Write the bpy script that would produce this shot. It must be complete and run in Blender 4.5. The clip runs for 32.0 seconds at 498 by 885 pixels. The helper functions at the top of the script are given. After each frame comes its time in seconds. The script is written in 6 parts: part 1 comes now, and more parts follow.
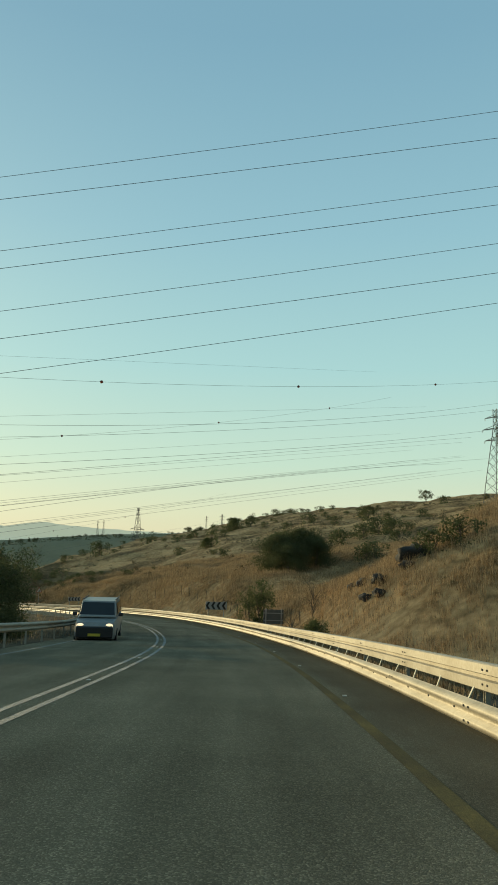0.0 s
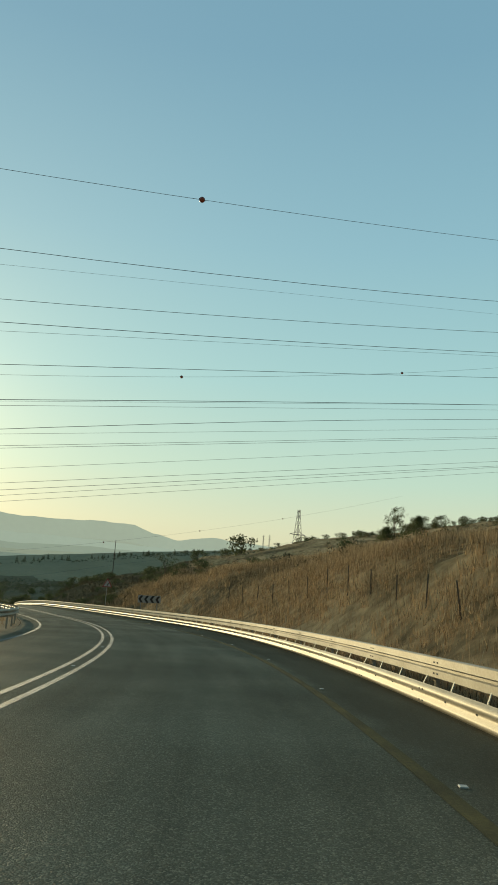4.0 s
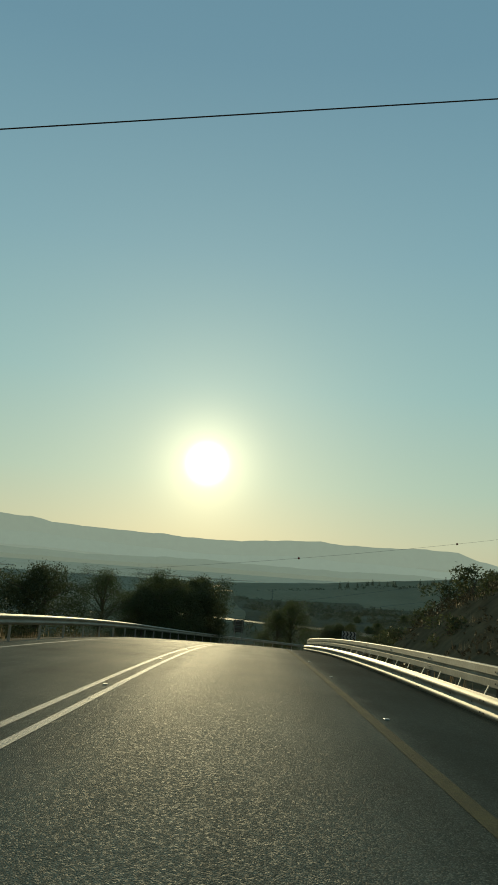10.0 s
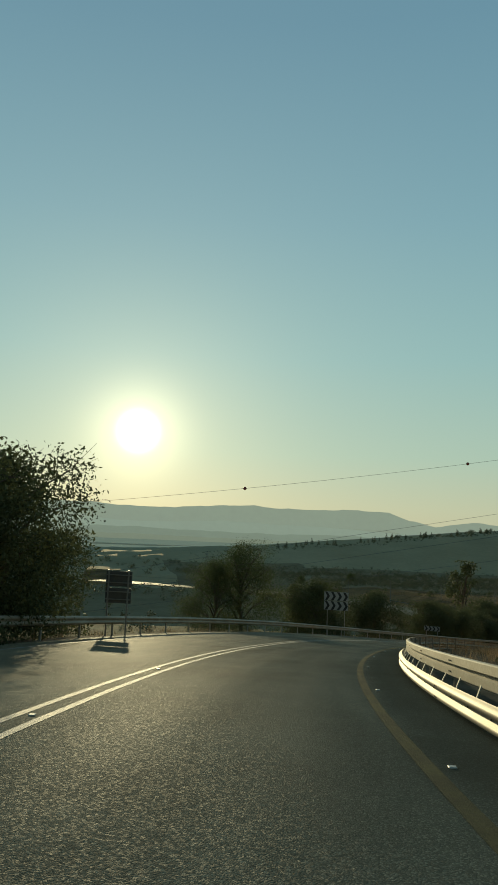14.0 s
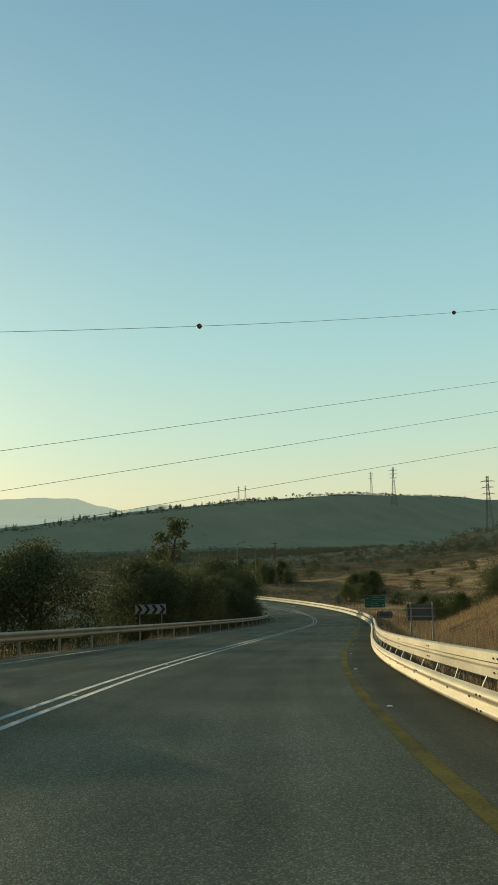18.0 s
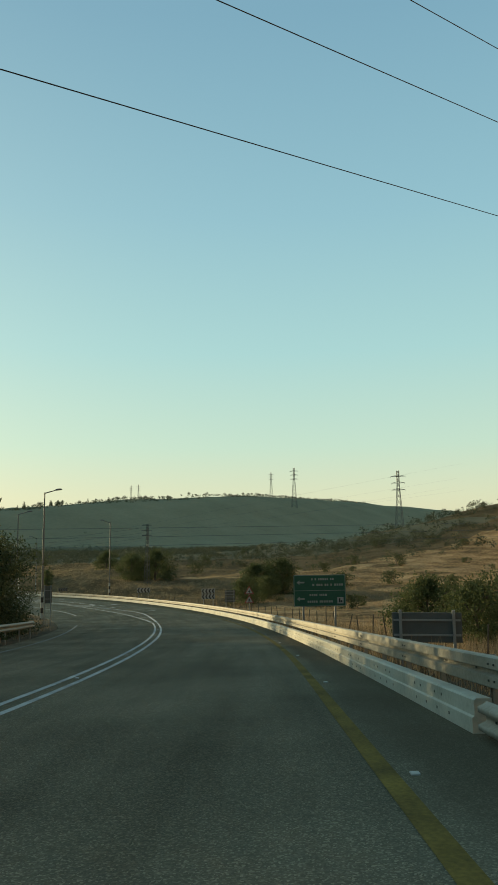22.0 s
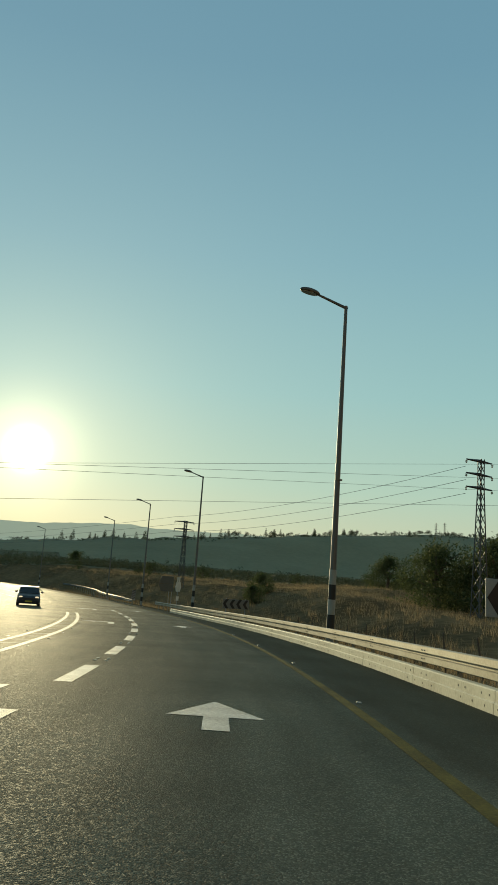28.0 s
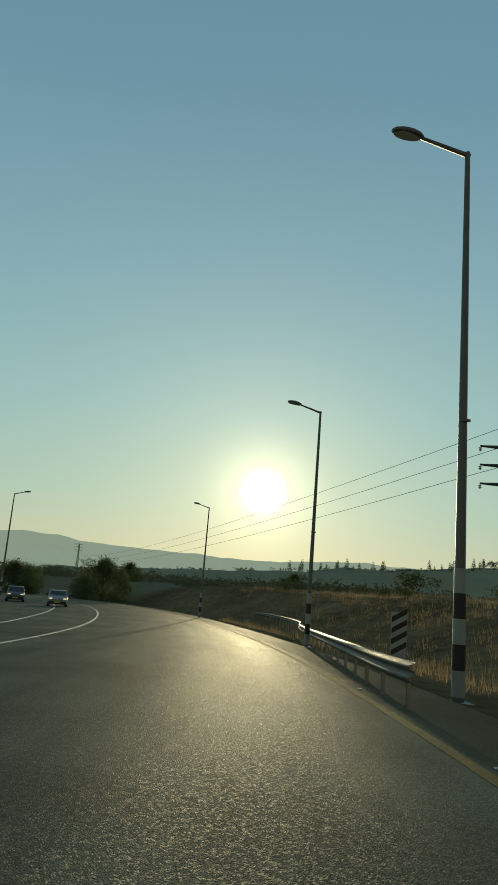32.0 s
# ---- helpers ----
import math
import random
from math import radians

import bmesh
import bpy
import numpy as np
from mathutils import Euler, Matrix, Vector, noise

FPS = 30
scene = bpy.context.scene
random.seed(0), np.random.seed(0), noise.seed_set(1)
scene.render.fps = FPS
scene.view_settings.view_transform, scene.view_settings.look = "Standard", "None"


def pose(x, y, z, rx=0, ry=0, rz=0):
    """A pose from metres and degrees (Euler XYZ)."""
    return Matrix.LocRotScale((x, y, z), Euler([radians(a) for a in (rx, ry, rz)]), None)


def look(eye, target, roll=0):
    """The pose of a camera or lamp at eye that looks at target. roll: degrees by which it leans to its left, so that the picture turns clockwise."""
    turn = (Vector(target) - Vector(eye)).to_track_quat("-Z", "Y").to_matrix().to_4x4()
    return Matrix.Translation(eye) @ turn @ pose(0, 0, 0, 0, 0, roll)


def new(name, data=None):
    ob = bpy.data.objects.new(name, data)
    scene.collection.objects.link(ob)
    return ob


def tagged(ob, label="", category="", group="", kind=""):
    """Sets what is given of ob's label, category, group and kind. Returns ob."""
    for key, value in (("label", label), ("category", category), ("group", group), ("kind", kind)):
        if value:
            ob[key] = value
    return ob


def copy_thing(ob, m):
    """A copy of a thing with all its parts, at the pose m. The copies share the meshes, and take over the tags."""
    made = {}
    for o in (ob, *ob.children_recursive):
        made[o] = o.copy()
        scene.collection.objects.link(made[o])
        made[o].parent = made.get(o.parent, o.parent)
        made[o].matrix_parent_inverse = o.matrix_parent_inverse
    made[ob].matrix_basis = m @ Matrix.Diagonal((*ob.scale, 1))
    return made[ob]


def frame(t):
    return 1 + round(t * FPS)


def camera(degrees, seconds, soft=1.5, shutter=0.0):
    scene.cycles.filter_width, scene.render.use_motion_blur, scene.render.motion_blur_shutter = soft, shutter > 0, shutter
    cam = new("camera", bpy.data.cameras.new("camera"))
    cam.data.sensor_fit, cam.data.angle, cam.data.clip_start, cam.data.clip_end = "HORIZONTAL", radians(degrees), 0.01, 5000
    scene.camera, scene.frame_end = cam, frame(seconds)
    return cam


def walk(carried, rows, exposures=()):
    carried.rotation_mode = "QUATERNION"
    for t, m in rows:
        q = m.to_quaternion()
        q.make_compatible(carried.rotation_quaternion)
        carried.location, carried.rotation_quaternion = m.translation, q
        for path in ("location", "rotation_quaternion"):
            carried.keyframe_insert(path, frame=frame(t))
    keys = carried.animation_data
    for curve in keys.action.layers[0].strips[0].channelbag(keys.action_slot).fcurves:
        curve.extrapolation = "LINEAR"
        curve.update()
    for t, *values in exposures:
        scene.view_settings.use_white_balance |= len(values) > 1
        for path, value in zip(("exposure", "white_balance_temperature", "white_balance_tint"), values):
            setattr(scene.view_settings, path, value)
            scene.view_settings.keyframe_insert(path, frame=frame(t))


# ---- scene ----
LENS = 38.6
cam = camera(LENS, 32.0, soft=1.6)
# seconds, x, y, z, yaw, pitch, roll
PATH = [
    (0.0, 0.0, 0.0, 0.0, -43.32, 8.66, -1.75),
    (0.5, 4.26, 4.52, -0.55, -42.52, 8.58, -1.91),
    (1.0, 8.53, 9.2, -1.11, -41.39, 8.59, -2.23),
    (1.5, 12.78, 14.06, -1.69, -40.1, 8.51, -2.61),
    (2.0, 17.01, 19.12, -2.28, -38.69, 8.51, -2.95),
    (2.5, 21.16, 24.4, -2.85, -36.9, 8.76, -3.15),
    (3.0, 25.19, 29.89, -3.41, -34.76, 9.19, -3.32),
    (3.5, 29.06, 35.62, -3.94, -32.48, 9.51, -3.66),
    (4.0, 32.75, 41.6, -4.46, -30.03, 9.65, -4.14),
    (4.5, 36.21, 47.8, -4.95, -27.34, 9.72, -4.67),
    (5.0, 39.37, 54.21, -5.44, -24.41, 9.82, -5.09),
    (5.5, 42.21, 60.82, -5.92, -21.24, 10.0, -5.22),
    (6.0, 44.67, 67.64, -6.39, -17.56, 10.01, -4.82),
    (6.5, 46.69, 74.59, -6.85, -13.78, 10.05, -4.25),
    (7.0, 48.26, 81.59, -7.31, -10.33, 9.94, -3.93),
    (7.5, 49.45, 88.59, -7.76, -7.74, 10.1, -4.25),
    (8.0, 50.39, 95.57, -8.19, -6.24, 10.27, -4.53),
    (8.5, 51.16, 102.48, -8.6, -5.27, 10.42, -4.7),
    (9.0, 51.83, 109.29, -9.0, -4.85, 10.43, -4.69),
    (9.5, 52.45, 116.0, -9.39, -4.77, 10.31, -4.54),
    (10.0, 53.06, 122.6, -9.79, -4.77, 10.17, -4.2),
    (10.5, 53.68, 129.11, -10.19, -4.98, 10.2, -3.71),
    (11.0, 54.31, 135.56, -10.61, -5.24, 10.04, -3.07),
    (11.5, 54.96, 141.94, -11.04, -5.48, 9.76, -2.52),
    (12.0, 55.65, 148.25, -11.51, -5.87, 9.31, -2.34),
    (12.5, 56.38, 154.49, -12.02, -6.43, 8.77, -2.56),
    (13.0, 57.18, 160.69, -12.58, -7.23, 8.26, -2.82),
    (13.5, 58.07, 166.84, -13.17, -8.14, 7.93, -2.52),
    (14.0, 59.11, 172.92, -13.79, -10.04, 7.76, -2.42),
    (14.5, 60.36, 178.96, -14.43, -12.29, 7.67, -2.45),
    (15.0, 61.86, 184.97, -15.08, -14.74, 7.63, -2.46),
    (15.5, 63.66, 190.95, -15.74, -17.53, 7.64, -2.32),
    (16.0, 65.79, 196.85, -16.4, -21.08, 7.7, -1.85),
    (16.5, 68.3, 202.67, -17.07, -24.59, 7.83, -0.96),
    (17.0, 71.21, 208.42, -17.75, -28.23, 7.61, 0.03),
    (17.5, 74.5, 214.05, -18.48, -31.46, 7.28, 0.75),
    (18.0, 78.15, 219.58, -19.24, -34.53, 6.91, 1.37),
    (18.5, 82.16, 225.01, -20.04, -37.48, 6.63, 1.89),
    (19.0, 86.51, 230.36, -20.89, -39.97, 6.52, 2.13),
    (19.5, 91.17, 235.68, -21.75, -41.77, 6.64, 2.06),
    (20.0, 96.07, 240.99, -22.62, -42.87, 6.91, 1.78),
    (20.5, 101.14, 246.34, -23.48, -43.35, 7.2, 1.36),
    (21.0, 106.32, 251.74, -24.34, -43.4, 7.25, 1.04),
    (21.5, 111.57, 257.23, -25.19, -43.2, 7.26, 0.76),
    (22.0, 116.87, 262.84, -26.05, -42.69, 7.36, 0.66),
    (22.5, 122.15, 268.57, -26.89, -41.81, 7.52, 0.58),
    (23.0, 127.37, 274.44, -27.71, -40.58, 7.78, 0.52),
    (23.5, 132.49, 280.48, -28.5, -39.12, 8.17, 0.43),
    (24.0, 137.48, 286.7, -29.25, -37.48, 8.43, 0.1),
    (24.5, 142.31, 293.1, -29.98, -35.77, 8.66, -0.5),
    (25.0, 146.96, 299.68, -30.66, -33.77, 8.91, -1.13),
    (25.5, 151.41, 306.45, -31.32, -31.74, 9.19, -1.73),
    (26.0, 155.65, 313.4, -31.94, -30.11, 9.5, -2.3),
    (26.5, 159.67, 320.51, -32.52, -28.1, 9.76, -2.85),
    (27.0, 163.4, 327.8, -33.07, -25.4, 9.95, -3.37),
    (27.5, 166.77, 335.29, -33.59, -22.15, 10.11, -3.8),
    (28.0, 169.72, 342.98, -34.07, -18.91, 10.41, -4.07),
    (28.5, 172.26, 350.81, -34.5, -15.88, 10.93, -4.36),
    (29.0, 174.4, 358.74, -34.89, -13.3, 11.24, -4.41),
    (29.5, 176.18, 366.73, -35.26, -10.8, 11.26, -4.39),
    (30.0, 177.61, 374.76, -35.6, -8.38, 11.19, -4.42),
    (30.5, 178.71, 382.79, -35.93, -6.17, 11.37, -4.54),
    (31.0, 179.52, 390.79, -36.24, -4.32, 11.53, -4.64),
    (31.5, 180.04, 398.75, -36.52, -2.27, 11.69, -4.67),
    (32.0, 180.31, 406.66, -36.78, -0.26, 12.12, -4.6),
]
EXPOSURE = [(0.0, 0.15, 6930, 9), (3.5, 0.1, 6930, 9), (5.5, -0.16, 6700, 6), (6.2, -0.22, 6700, 5), (7.2, -0.36, 6700, 5), (8.0, -0.42, 6700, 5), (13.0, -0.42, 6700, 5), (15.5, -0.24, 6800, 7), (17.0, 0.0, 6930, 9), (18.5, 0.12, 6930, 9), (24.0, 0.15, 6930, 9), (25.5, 0.08, 6930, 9), (27.3, -0.17, 6700, 6), (28.0, -0.22, 6700, 5), (32.0, -0.38, 6700, 5)]
walk(cam, [(t, pose(x, y, z, 90 + pitch, roll, yaw)) for t, x, y, z, yaw, pitch, roll in PATH], EXPOSURE)

# ---- light: a low evening sun ahead, in a dusty sky ----
SUN_AZ, SUN_EL = 0.75, 8.2      # degrees, clockwise from +y; above the horizon
az, el = radians(SUN_AZ), radians(SUN_EL)
SUN_DIR = Vector((math.sin(az) * math.cos(el), math.cos(az) * math.cos(el), math.sin(el)))

world = bpy.data.worlds.new("evening_sky")
scene.world = world
world.use_nodes = True
wt = world.node_tree
wt.nodes.clear()


def wn(kind, **props):
    n = wt.nodes.new(kind)
    for key, v in props.items():
        n.inputs[key].default_value = v
    return n


sky = wt.nodes.new("ShaderNodeTexSky")
sky.sky_type = "NISHITA"
sky.sun_disc = False
sky.sun_elevation, sky.sun_rotation = el, az
sky.altitude, sky.air_density, sky.dust_density, sky.ozone_density = 100, 1.0, 2.2, 2.0
tc = wt.nodes.new("ShaderNodeTexCoord")
dot = wt.nodes.new("ShaderNodeVectorMath")
dot.operation = "DOT_PRODUCT"
dot.inputs[1].default_value = SUN_DIR
wt.links.new(tc.outputs["Generated"], dot.inputs[0])


def halo(width, gain, colour):
    """The bright air round the sun: falls off over width degrees."""
    k = 1 / (1 - math.cos(radians(width)))
    a = wt.nodes.new("ShaderNodeMath"); a.operation = "SUBTRACT"; a.inputs[1].default_value = 1.0
    wt.links.new(dot.outputs["Value"], a.inputs[0])
    b = wt.nodes.new("ShaderNodeMath"); b.operation = "MULTIPLY"; b.inputs[1].default_value = k
    wt.links.new(a.outputs[0], b.inputs[0])
    c = wt.nodes.new("ShaderNodeMath"); c.operation = "EXPONENT"
    wt.links.new(b.outputs[0], c.inputs[0])
    d = wt.nodes.new("ShaderNodeVectorMath"); d.operation = "SCALE"; d.inputs[0].default_value = [gain * q for q in colour]
    wt.links.new(c.outputs[0], d.inputs["Scale"])
    return d.outputs[0]


def vadd(a, b):
    n = wt.nodes.new("ShaderNodeVectorMath"); n.operation = "ADD"
    wt.links.new(a, n.inputs[0]); wt.links.new(b, n.inputs[1])
    return n.outputs[0]


def vmul(a, rgb):
    n = wt.nodes.new("ShaderNodeVectorMath"); n.operation = "MULTIPLY"
    wt.links.new(a, n.inputs[0]); n.inputs[1].default_value = rgb
    return n.outputs[0]


# dusty evening gradient from the horizon up, over a faint physical sky
sep = wt.nodes.new("ShaderNodeSeparateXYZ")
wt.links.new(tc.outputs["Generated"], sep.inputs[0])
grad = wt.nodes.new("ShaderNodeValToRGB")
stops = [(0.0, (0.66, 0.625, 0.42)), (0.05, (0.615, 0.675, 0.49)), (0.12, (0.48, 0.67, 0.57)), (0.25, (0.345, 0.595, 0.62)), (0.42, (0.25, 0.475, 0.58)), (0.62, (0.175, 0.36, 0.49)), (1.0, (0.13, 0.28, 0.40))]
els = grad.color_ramp.elements
els[0].position, els[0].color = stops[0][0], (*stops[0][1], 1)
els[1].position, els[1].color = stops[-1][0], (*stops[-1][1], 1)
for p_, c_ in stops[1:-1]:
    e_ = els.new(p_)
    e_.color = (*c_, 1)
wt.links.new(sep.outputs["Z"], grad.inputs[0])
# the air is brighter on the sun's side of the sky
side = wt.nodes.new("ShaderNodeMapRange")
side.interpolation_type = "SMOOTHSTEP"
side.inputs["From Min"].default_value, side.inputs["From Max"].default_value = -0.55, 0.45
side.inputs["To Min"].default_value, side.inputs["To Max"].default_value = 0.62, 1.0
wt.links.new(dot.outputs["Value"], side.inputs[0])
toned = wt.nodes.new("ShaderNodeVectorMath"); toned.operation = "SCALE"
wt.links.new(grad.outputs[0], toned.inputs[0]); wt.links.new(side.outputs[0], toned.inputs["Scale"])
light = vadd(vmul(sky.outputs[0], (0.004, 0.004, 0.004)), toned.outputs[0])
for width, gain, colour in ((0.86, 22.0, (1, 0.96, 0.82)), (3.4, 0.75, (1, 0.88, 0.55)), (9, 0.20, (1, 0.83, 0.42)), (26, 0.10, (1, 0.85, 0.45))):
    light = vadd(light, halo(width, gain, colour))
bg = wn("ShaderNodeBackground")
wt.links.new(light, bg.inputs["Color"])
bg.inputs["Strength"].default_value = 1.0
wout = wt.nodes.new("ShaderNodeOutputWorld")
wt.links.new(bg.outputs[0], wout.inputs[0])

sun = new("sun", bpy.data.lights.new("sun", "SUN"))
sun.data.energy, sun.data.angle, sun.data.color = 5.0, radians(0.6), (1.0, 0.84, 0.49)
sun.matrix_world = look(SUN_DIR * 100, (0, 0, 0))


# ---- materials ----
def material(name, colours, rough=0.8, metal=0.0, scale=4.0, fine=40.0, bump=0.3, bump_scale=60.0, specular=0.4, coords="Object", random=0.0, detail=6.0, mid=0.5, spread=0.2):
    """A worn surface: colours run from dark to light over a noise at two scales, with grain and fine relief."""
    m = bpy.data.materials.new(name)
    m.use_nodes = True
    t = m.node_tree
    b = t.nodes["Principled BSDF"]
    b.inputs["Metallic"].default_value = metal
    b.inputs["Specular IOR Level"].default_value = specular
    b.inputs["Diffuse Roughness"].default_value = 1.0 if rough > 0.8 else 0.0
    c = t.nodes.new("ShaderNodeTexCoord")
    n1 = t.nodes.new("ShaderNodeTexNoise"); n1.inputs["Scale"].default_value = scale; n1.inputs["Detail"].default_value = detail
    n2 = t.nodes.new("ShaderNodeTexNoise"); n2.inputs["Scale"].default_value = fine; n2.inputs["Detail"].default_value = 4
    t.links.new(c.outputs[coords], n1.inputs["Vector"]); t.links.new(c.outputs[coords], n2.inputs["Vector"])
    mix = t.nodes.new("ShaderNodeMath"); mix.operation = "MULTIPLY_ADD"; mix.inputs[1].default_value = 0.4
    t.links.new(n2.outputs["Fac"], mix.inputs[0])
    lo = t.nodes.new("ShaderNodeMath"); lo.operation = "MULTIPLY"; lo.inputs[1].default_value = 0.6
    t.links.new(n1.outputs["Fac"], lo.inputs[0]); t.links.new(lo.outputs[0], mix.inputs[2])
    fac = mix.outputs[0]
    if random:
        oi = t.nodes.new("ShaderNodeObjectInfo")
        ra = t.nodes.new("ShaderNodeMath"); ra.operation = "MULTIPLY_ADD"; ra.inputs[1].default_value = random; ra.inputs[2].default_value = -random / 2
        t.links.new(oi.outputs["Random"], ra.inputs[0])
        ad = t.nodes.new("ShaderNodeMath"); ad.operation = "ADD"
        t.links.new(ra.outputs[0], ad.inputs[0]); t.links.new(fac, ad.inputs[1])
        fac = ad.outputs[0]
    ramp = t.nodes.new("ShaderNodeValToRGB")
    e = ramp.color_ramp.elements
    e[0].position, e[1].position = mid - spread, mid + spread
    e[0].color, e[1].color = (*colours[0], 1), (*colours[-1], 1)
    for i, col in enumerate(colours[1:-1]):
        x = e.new(mid - spread + 2 * spread * (i + 1) / (len(colours) - 1)); x.color = (*col, 1)
    t.links.new(fac, ramp.inputs[0]); t.links.new(ramp.outputs[0], b.inputs["Base Color"])
    rr = t.nodes.new("ShaderNodeMapRange"); rr.inputs["To Min"].default_value = max(rough - 0.12, 0.03); rr.inputs["To Max"].default_value = min(rough + 0.12, 1)
    t.links.new(fac, rr.inputs[0]); t.links.new(rr.outputs[0], b.inputs["Roughness"])
    if bump:
        n3 = t.nodes.new("ShaderNodeTexNoise"); n3.inputs["Scale"].default_value = bump_scale; n3.inputs["Detail"].default_value = 3
        t.links.new(c.outputs[coords], n3.inputs["Vector"])
        bp = t.nodes.new("ShaderNodeBump"); bp.inputs["Strength"].default_value = bump; bp.inputs["Distance"].default_value = 0.02
        t.links.new(n3.outputs["Fac"], bp.inputs["Height"]); t.links.new(bp.outputs[0], b.inputs["Normal"])
    return m


def asphalt():
    """Dark binder with pale stones a centimetre or two across; UV holds metres along the road and metres past the edge line."""
    m = bpy.data.materials.new("asphalt")
    m.use_nodes = True
    t = m.node_tree
    b = t.nodes["Principled BSDF"]
    c = t.nodes.new("ShaderNodeTexCoord")

    def noise_at(vector, scale, detail=4):
        k = t.nodes.new("ShaderNodeTexNoise"); k.inputs["Scale"].default_value = scale; k.inputs["Detail"].default_value = detail
        t.links.new(vector, k.inputs["Vector"])
        return k.outputs["Fac"]

    def ranged(value, f0, f1, t0, t1):
        k = t.nodes.new("ShaderNodeMapRange")
        k.inputs["From Min"].default_value, k.inputs["From Max"].default_value, k.inputs["To Min"].default_value, k.inputs["To Max"].default_value = f0, f1, t0, t1
        t.links.new(value, k.inputs[0])
        return k.outputs[0]

    def maths(op, x, y, z=None):
        k = t.nodes.new("ShaderNodeMath"); k.operation = op
        for i, q in enumerate((x, y, z)):
            if q is None:
                continue
            if isinstance(q, (int, float)):
                k.inputs[i].default_value = q
            else:
                t.links.new(q, k.inputs[i])
        return k.outputs[0]

    # stones
    v = t.nodes.new("ShaderNodeTexVoronoi"); v.inputs["Scale"].default_value = 92
    t.links.new(c.outputs["Object"], v.inputs["Vector"])
    sepc = t.nodes.new("ShaderNodeSeparateColor")
    t.links.new(v.outputs["Color"], sepc.inputs[0])
    stone = t.nodes.new("ShaderNodeValToRGB")
    e = stone.color_ramp.elements
    e[0].position, e[0].color = 0.30, (0.158, 0.138, 0.094, 1)
    e[1].position, e[1].color = 1.0, (0.35, 0.302, 0.204, 1)
    x = e.new(0.78); x.color = (0.225, 0.196, 0.134, 1)
    t.links.new(sepc.outputs[0], stone.inputs[0])
    # wear: blotches, streaks along the lanes, swept dust past the edge line
    uv = t.nodes.new("ShaderNodeSeparateXYZ")
    t.links.new(c.outputs["UV"], uv.inputs[0])
    stretch = t.nodes.new("ShaderNodeCombineXYZ")
    t.links.new(maths("MULTIPLY", uv.outputs["X"], 0.07), stretch.inputs["X"]); t.links.new(uv.outputs["Y"], stretch.inputs["Y"])
    blotch = ranged(noise_at(c.outputs["Object"], 0.3, 7), 0.3, 0.7, 0.76, 1.24)
    streak = ranged(noise_at(stretch.outputs[0], 1.7, 3), 0.3, 0.7, 0.84, 1.16)
    ragged = maths("MULTIPLY_ADD", noise_at(c.outputs["Object"], 1.1, 5), 0.7, -0.35)
    past = maths("ADD", uv.outputs["Y"], ragged)
    shoulder = ranged(past, -0.05, 0.35, 0.0, 1.0)
    track = maths("MAXIMUM", ranged(maths("ABSOLUTE", maths("ADD", uv.outputs["Y"], 1.1), 0.0), 0.15, 0.6, 1.0, 0.0), ranged(maths("ABSOLUTE", maths("ADD", uv.outputs["Y"], 2.75), 0.0), 0.15, 0.6, 1.0, 0.0))
    tone = maths("MULTIPLY", maths("MULTIPLY", blotch, streak), maths("MULTIPLY_ADD", shoulder, -0.16, 1.0))
    mul = t.nodes.new("ShaderNodeVectorMath"); mul.operation = "SCALE"
    t.links.new(stone.outputs[0], mul.inputs[0]); t.links.new(tone, mul.inputs["Scale"])
    dust = t.nodes.new("ShaderNodeMixRGB"); dust.inputs[2].default_value = (0.14, 0.108, 0.07, 1)
    t.links.new(maths("MULTIPLY", shoulder, 0.45), dust.inputs[0]); t.links.new(mul.outputs[0], dust.inputs[1])
    t.links.new(dust.outputs[0], b.inputs["Base Color"])
    # a few stones are polished smooth, most are dull, those past the edge line under dust
    v2 = t.nodes.new("ShaderNodeTexVoronoi"); v2.inputs["Scale"].default_value = 56
    t.links.new(c.outputs["Object"], v2.inputs["Vector"])
    sep2 = t.nodes.new("ShaderNodeSeparateColor")
    t.links.new(v2.outputs["Color"], sep2.inputs[0])
    polish = ranged(sep2.outputs[1], 0.5, 1.0, 0.0017, 0.0082)
    worn = maths("MULTIPLY", maths("MULTIPLY_ADD", track, 0.35, 0.85), maths("MULTIPLY_ADD", shoulder, -0.75, 1.0))
    t.links.new(maths("MULTIPLY", polish, worn), b.inputs["Specular IOR Level"])
    t.links.new(ranged(sep2.outputs[1], 0.5, 1.0, 0.64, 0.56), b.inputs["Roughness"])
    b.inputs["Diffuse Roughness"].default_value = 1.0
    bp = t.nodes.new("ShaderNodeBump"); bp.invert = True; bp.inputs["Strength"].default_value = 0.8; bp.inputs["Distance"].default_value = 0.007
    t.links.new(v.outputs["Distance"], bp.inputs["Height"]); t.links.new(bp.outputs[0], b.inputs["Normal"])
    return m


ASPHALT = asphalt()
# scrub ground, its colour darkened to hold the shade of backlit slopes
SCRUB_GROUND = material("shaded_scrub_ground", [(0.0646, 0.051, 0.0306), (0.162, 0.119, 0.068), (0.297, 0.207, 0.116)], 0.95, scale=0.1, fine=1.4, bump=1.0, bump_scale=2.5, specular=0.0, detail=9)
EARTH = material("dry_grass_ground", [(0.121, 0.081, 0.042), (0.36, 0.222, 0.108), (0.605, 0.392, 0.2)], 0.95, scale=0.13, fine=1.6, bump=0.8, bump_scale=2.5, specular=0.01, detail=9, spread=0.11)
# the next three colours are lifted to stand in for distant haze
WOODLAND = material("hazed_woodland", [(0.237, 0.221, 0.149), (0.279, 0.261, 0.176), (0.327, 0.303, 0.207)], 1.0, scale=0.02, fine=0.3, bump=0.2, bump_scale=0.25, specular=0)
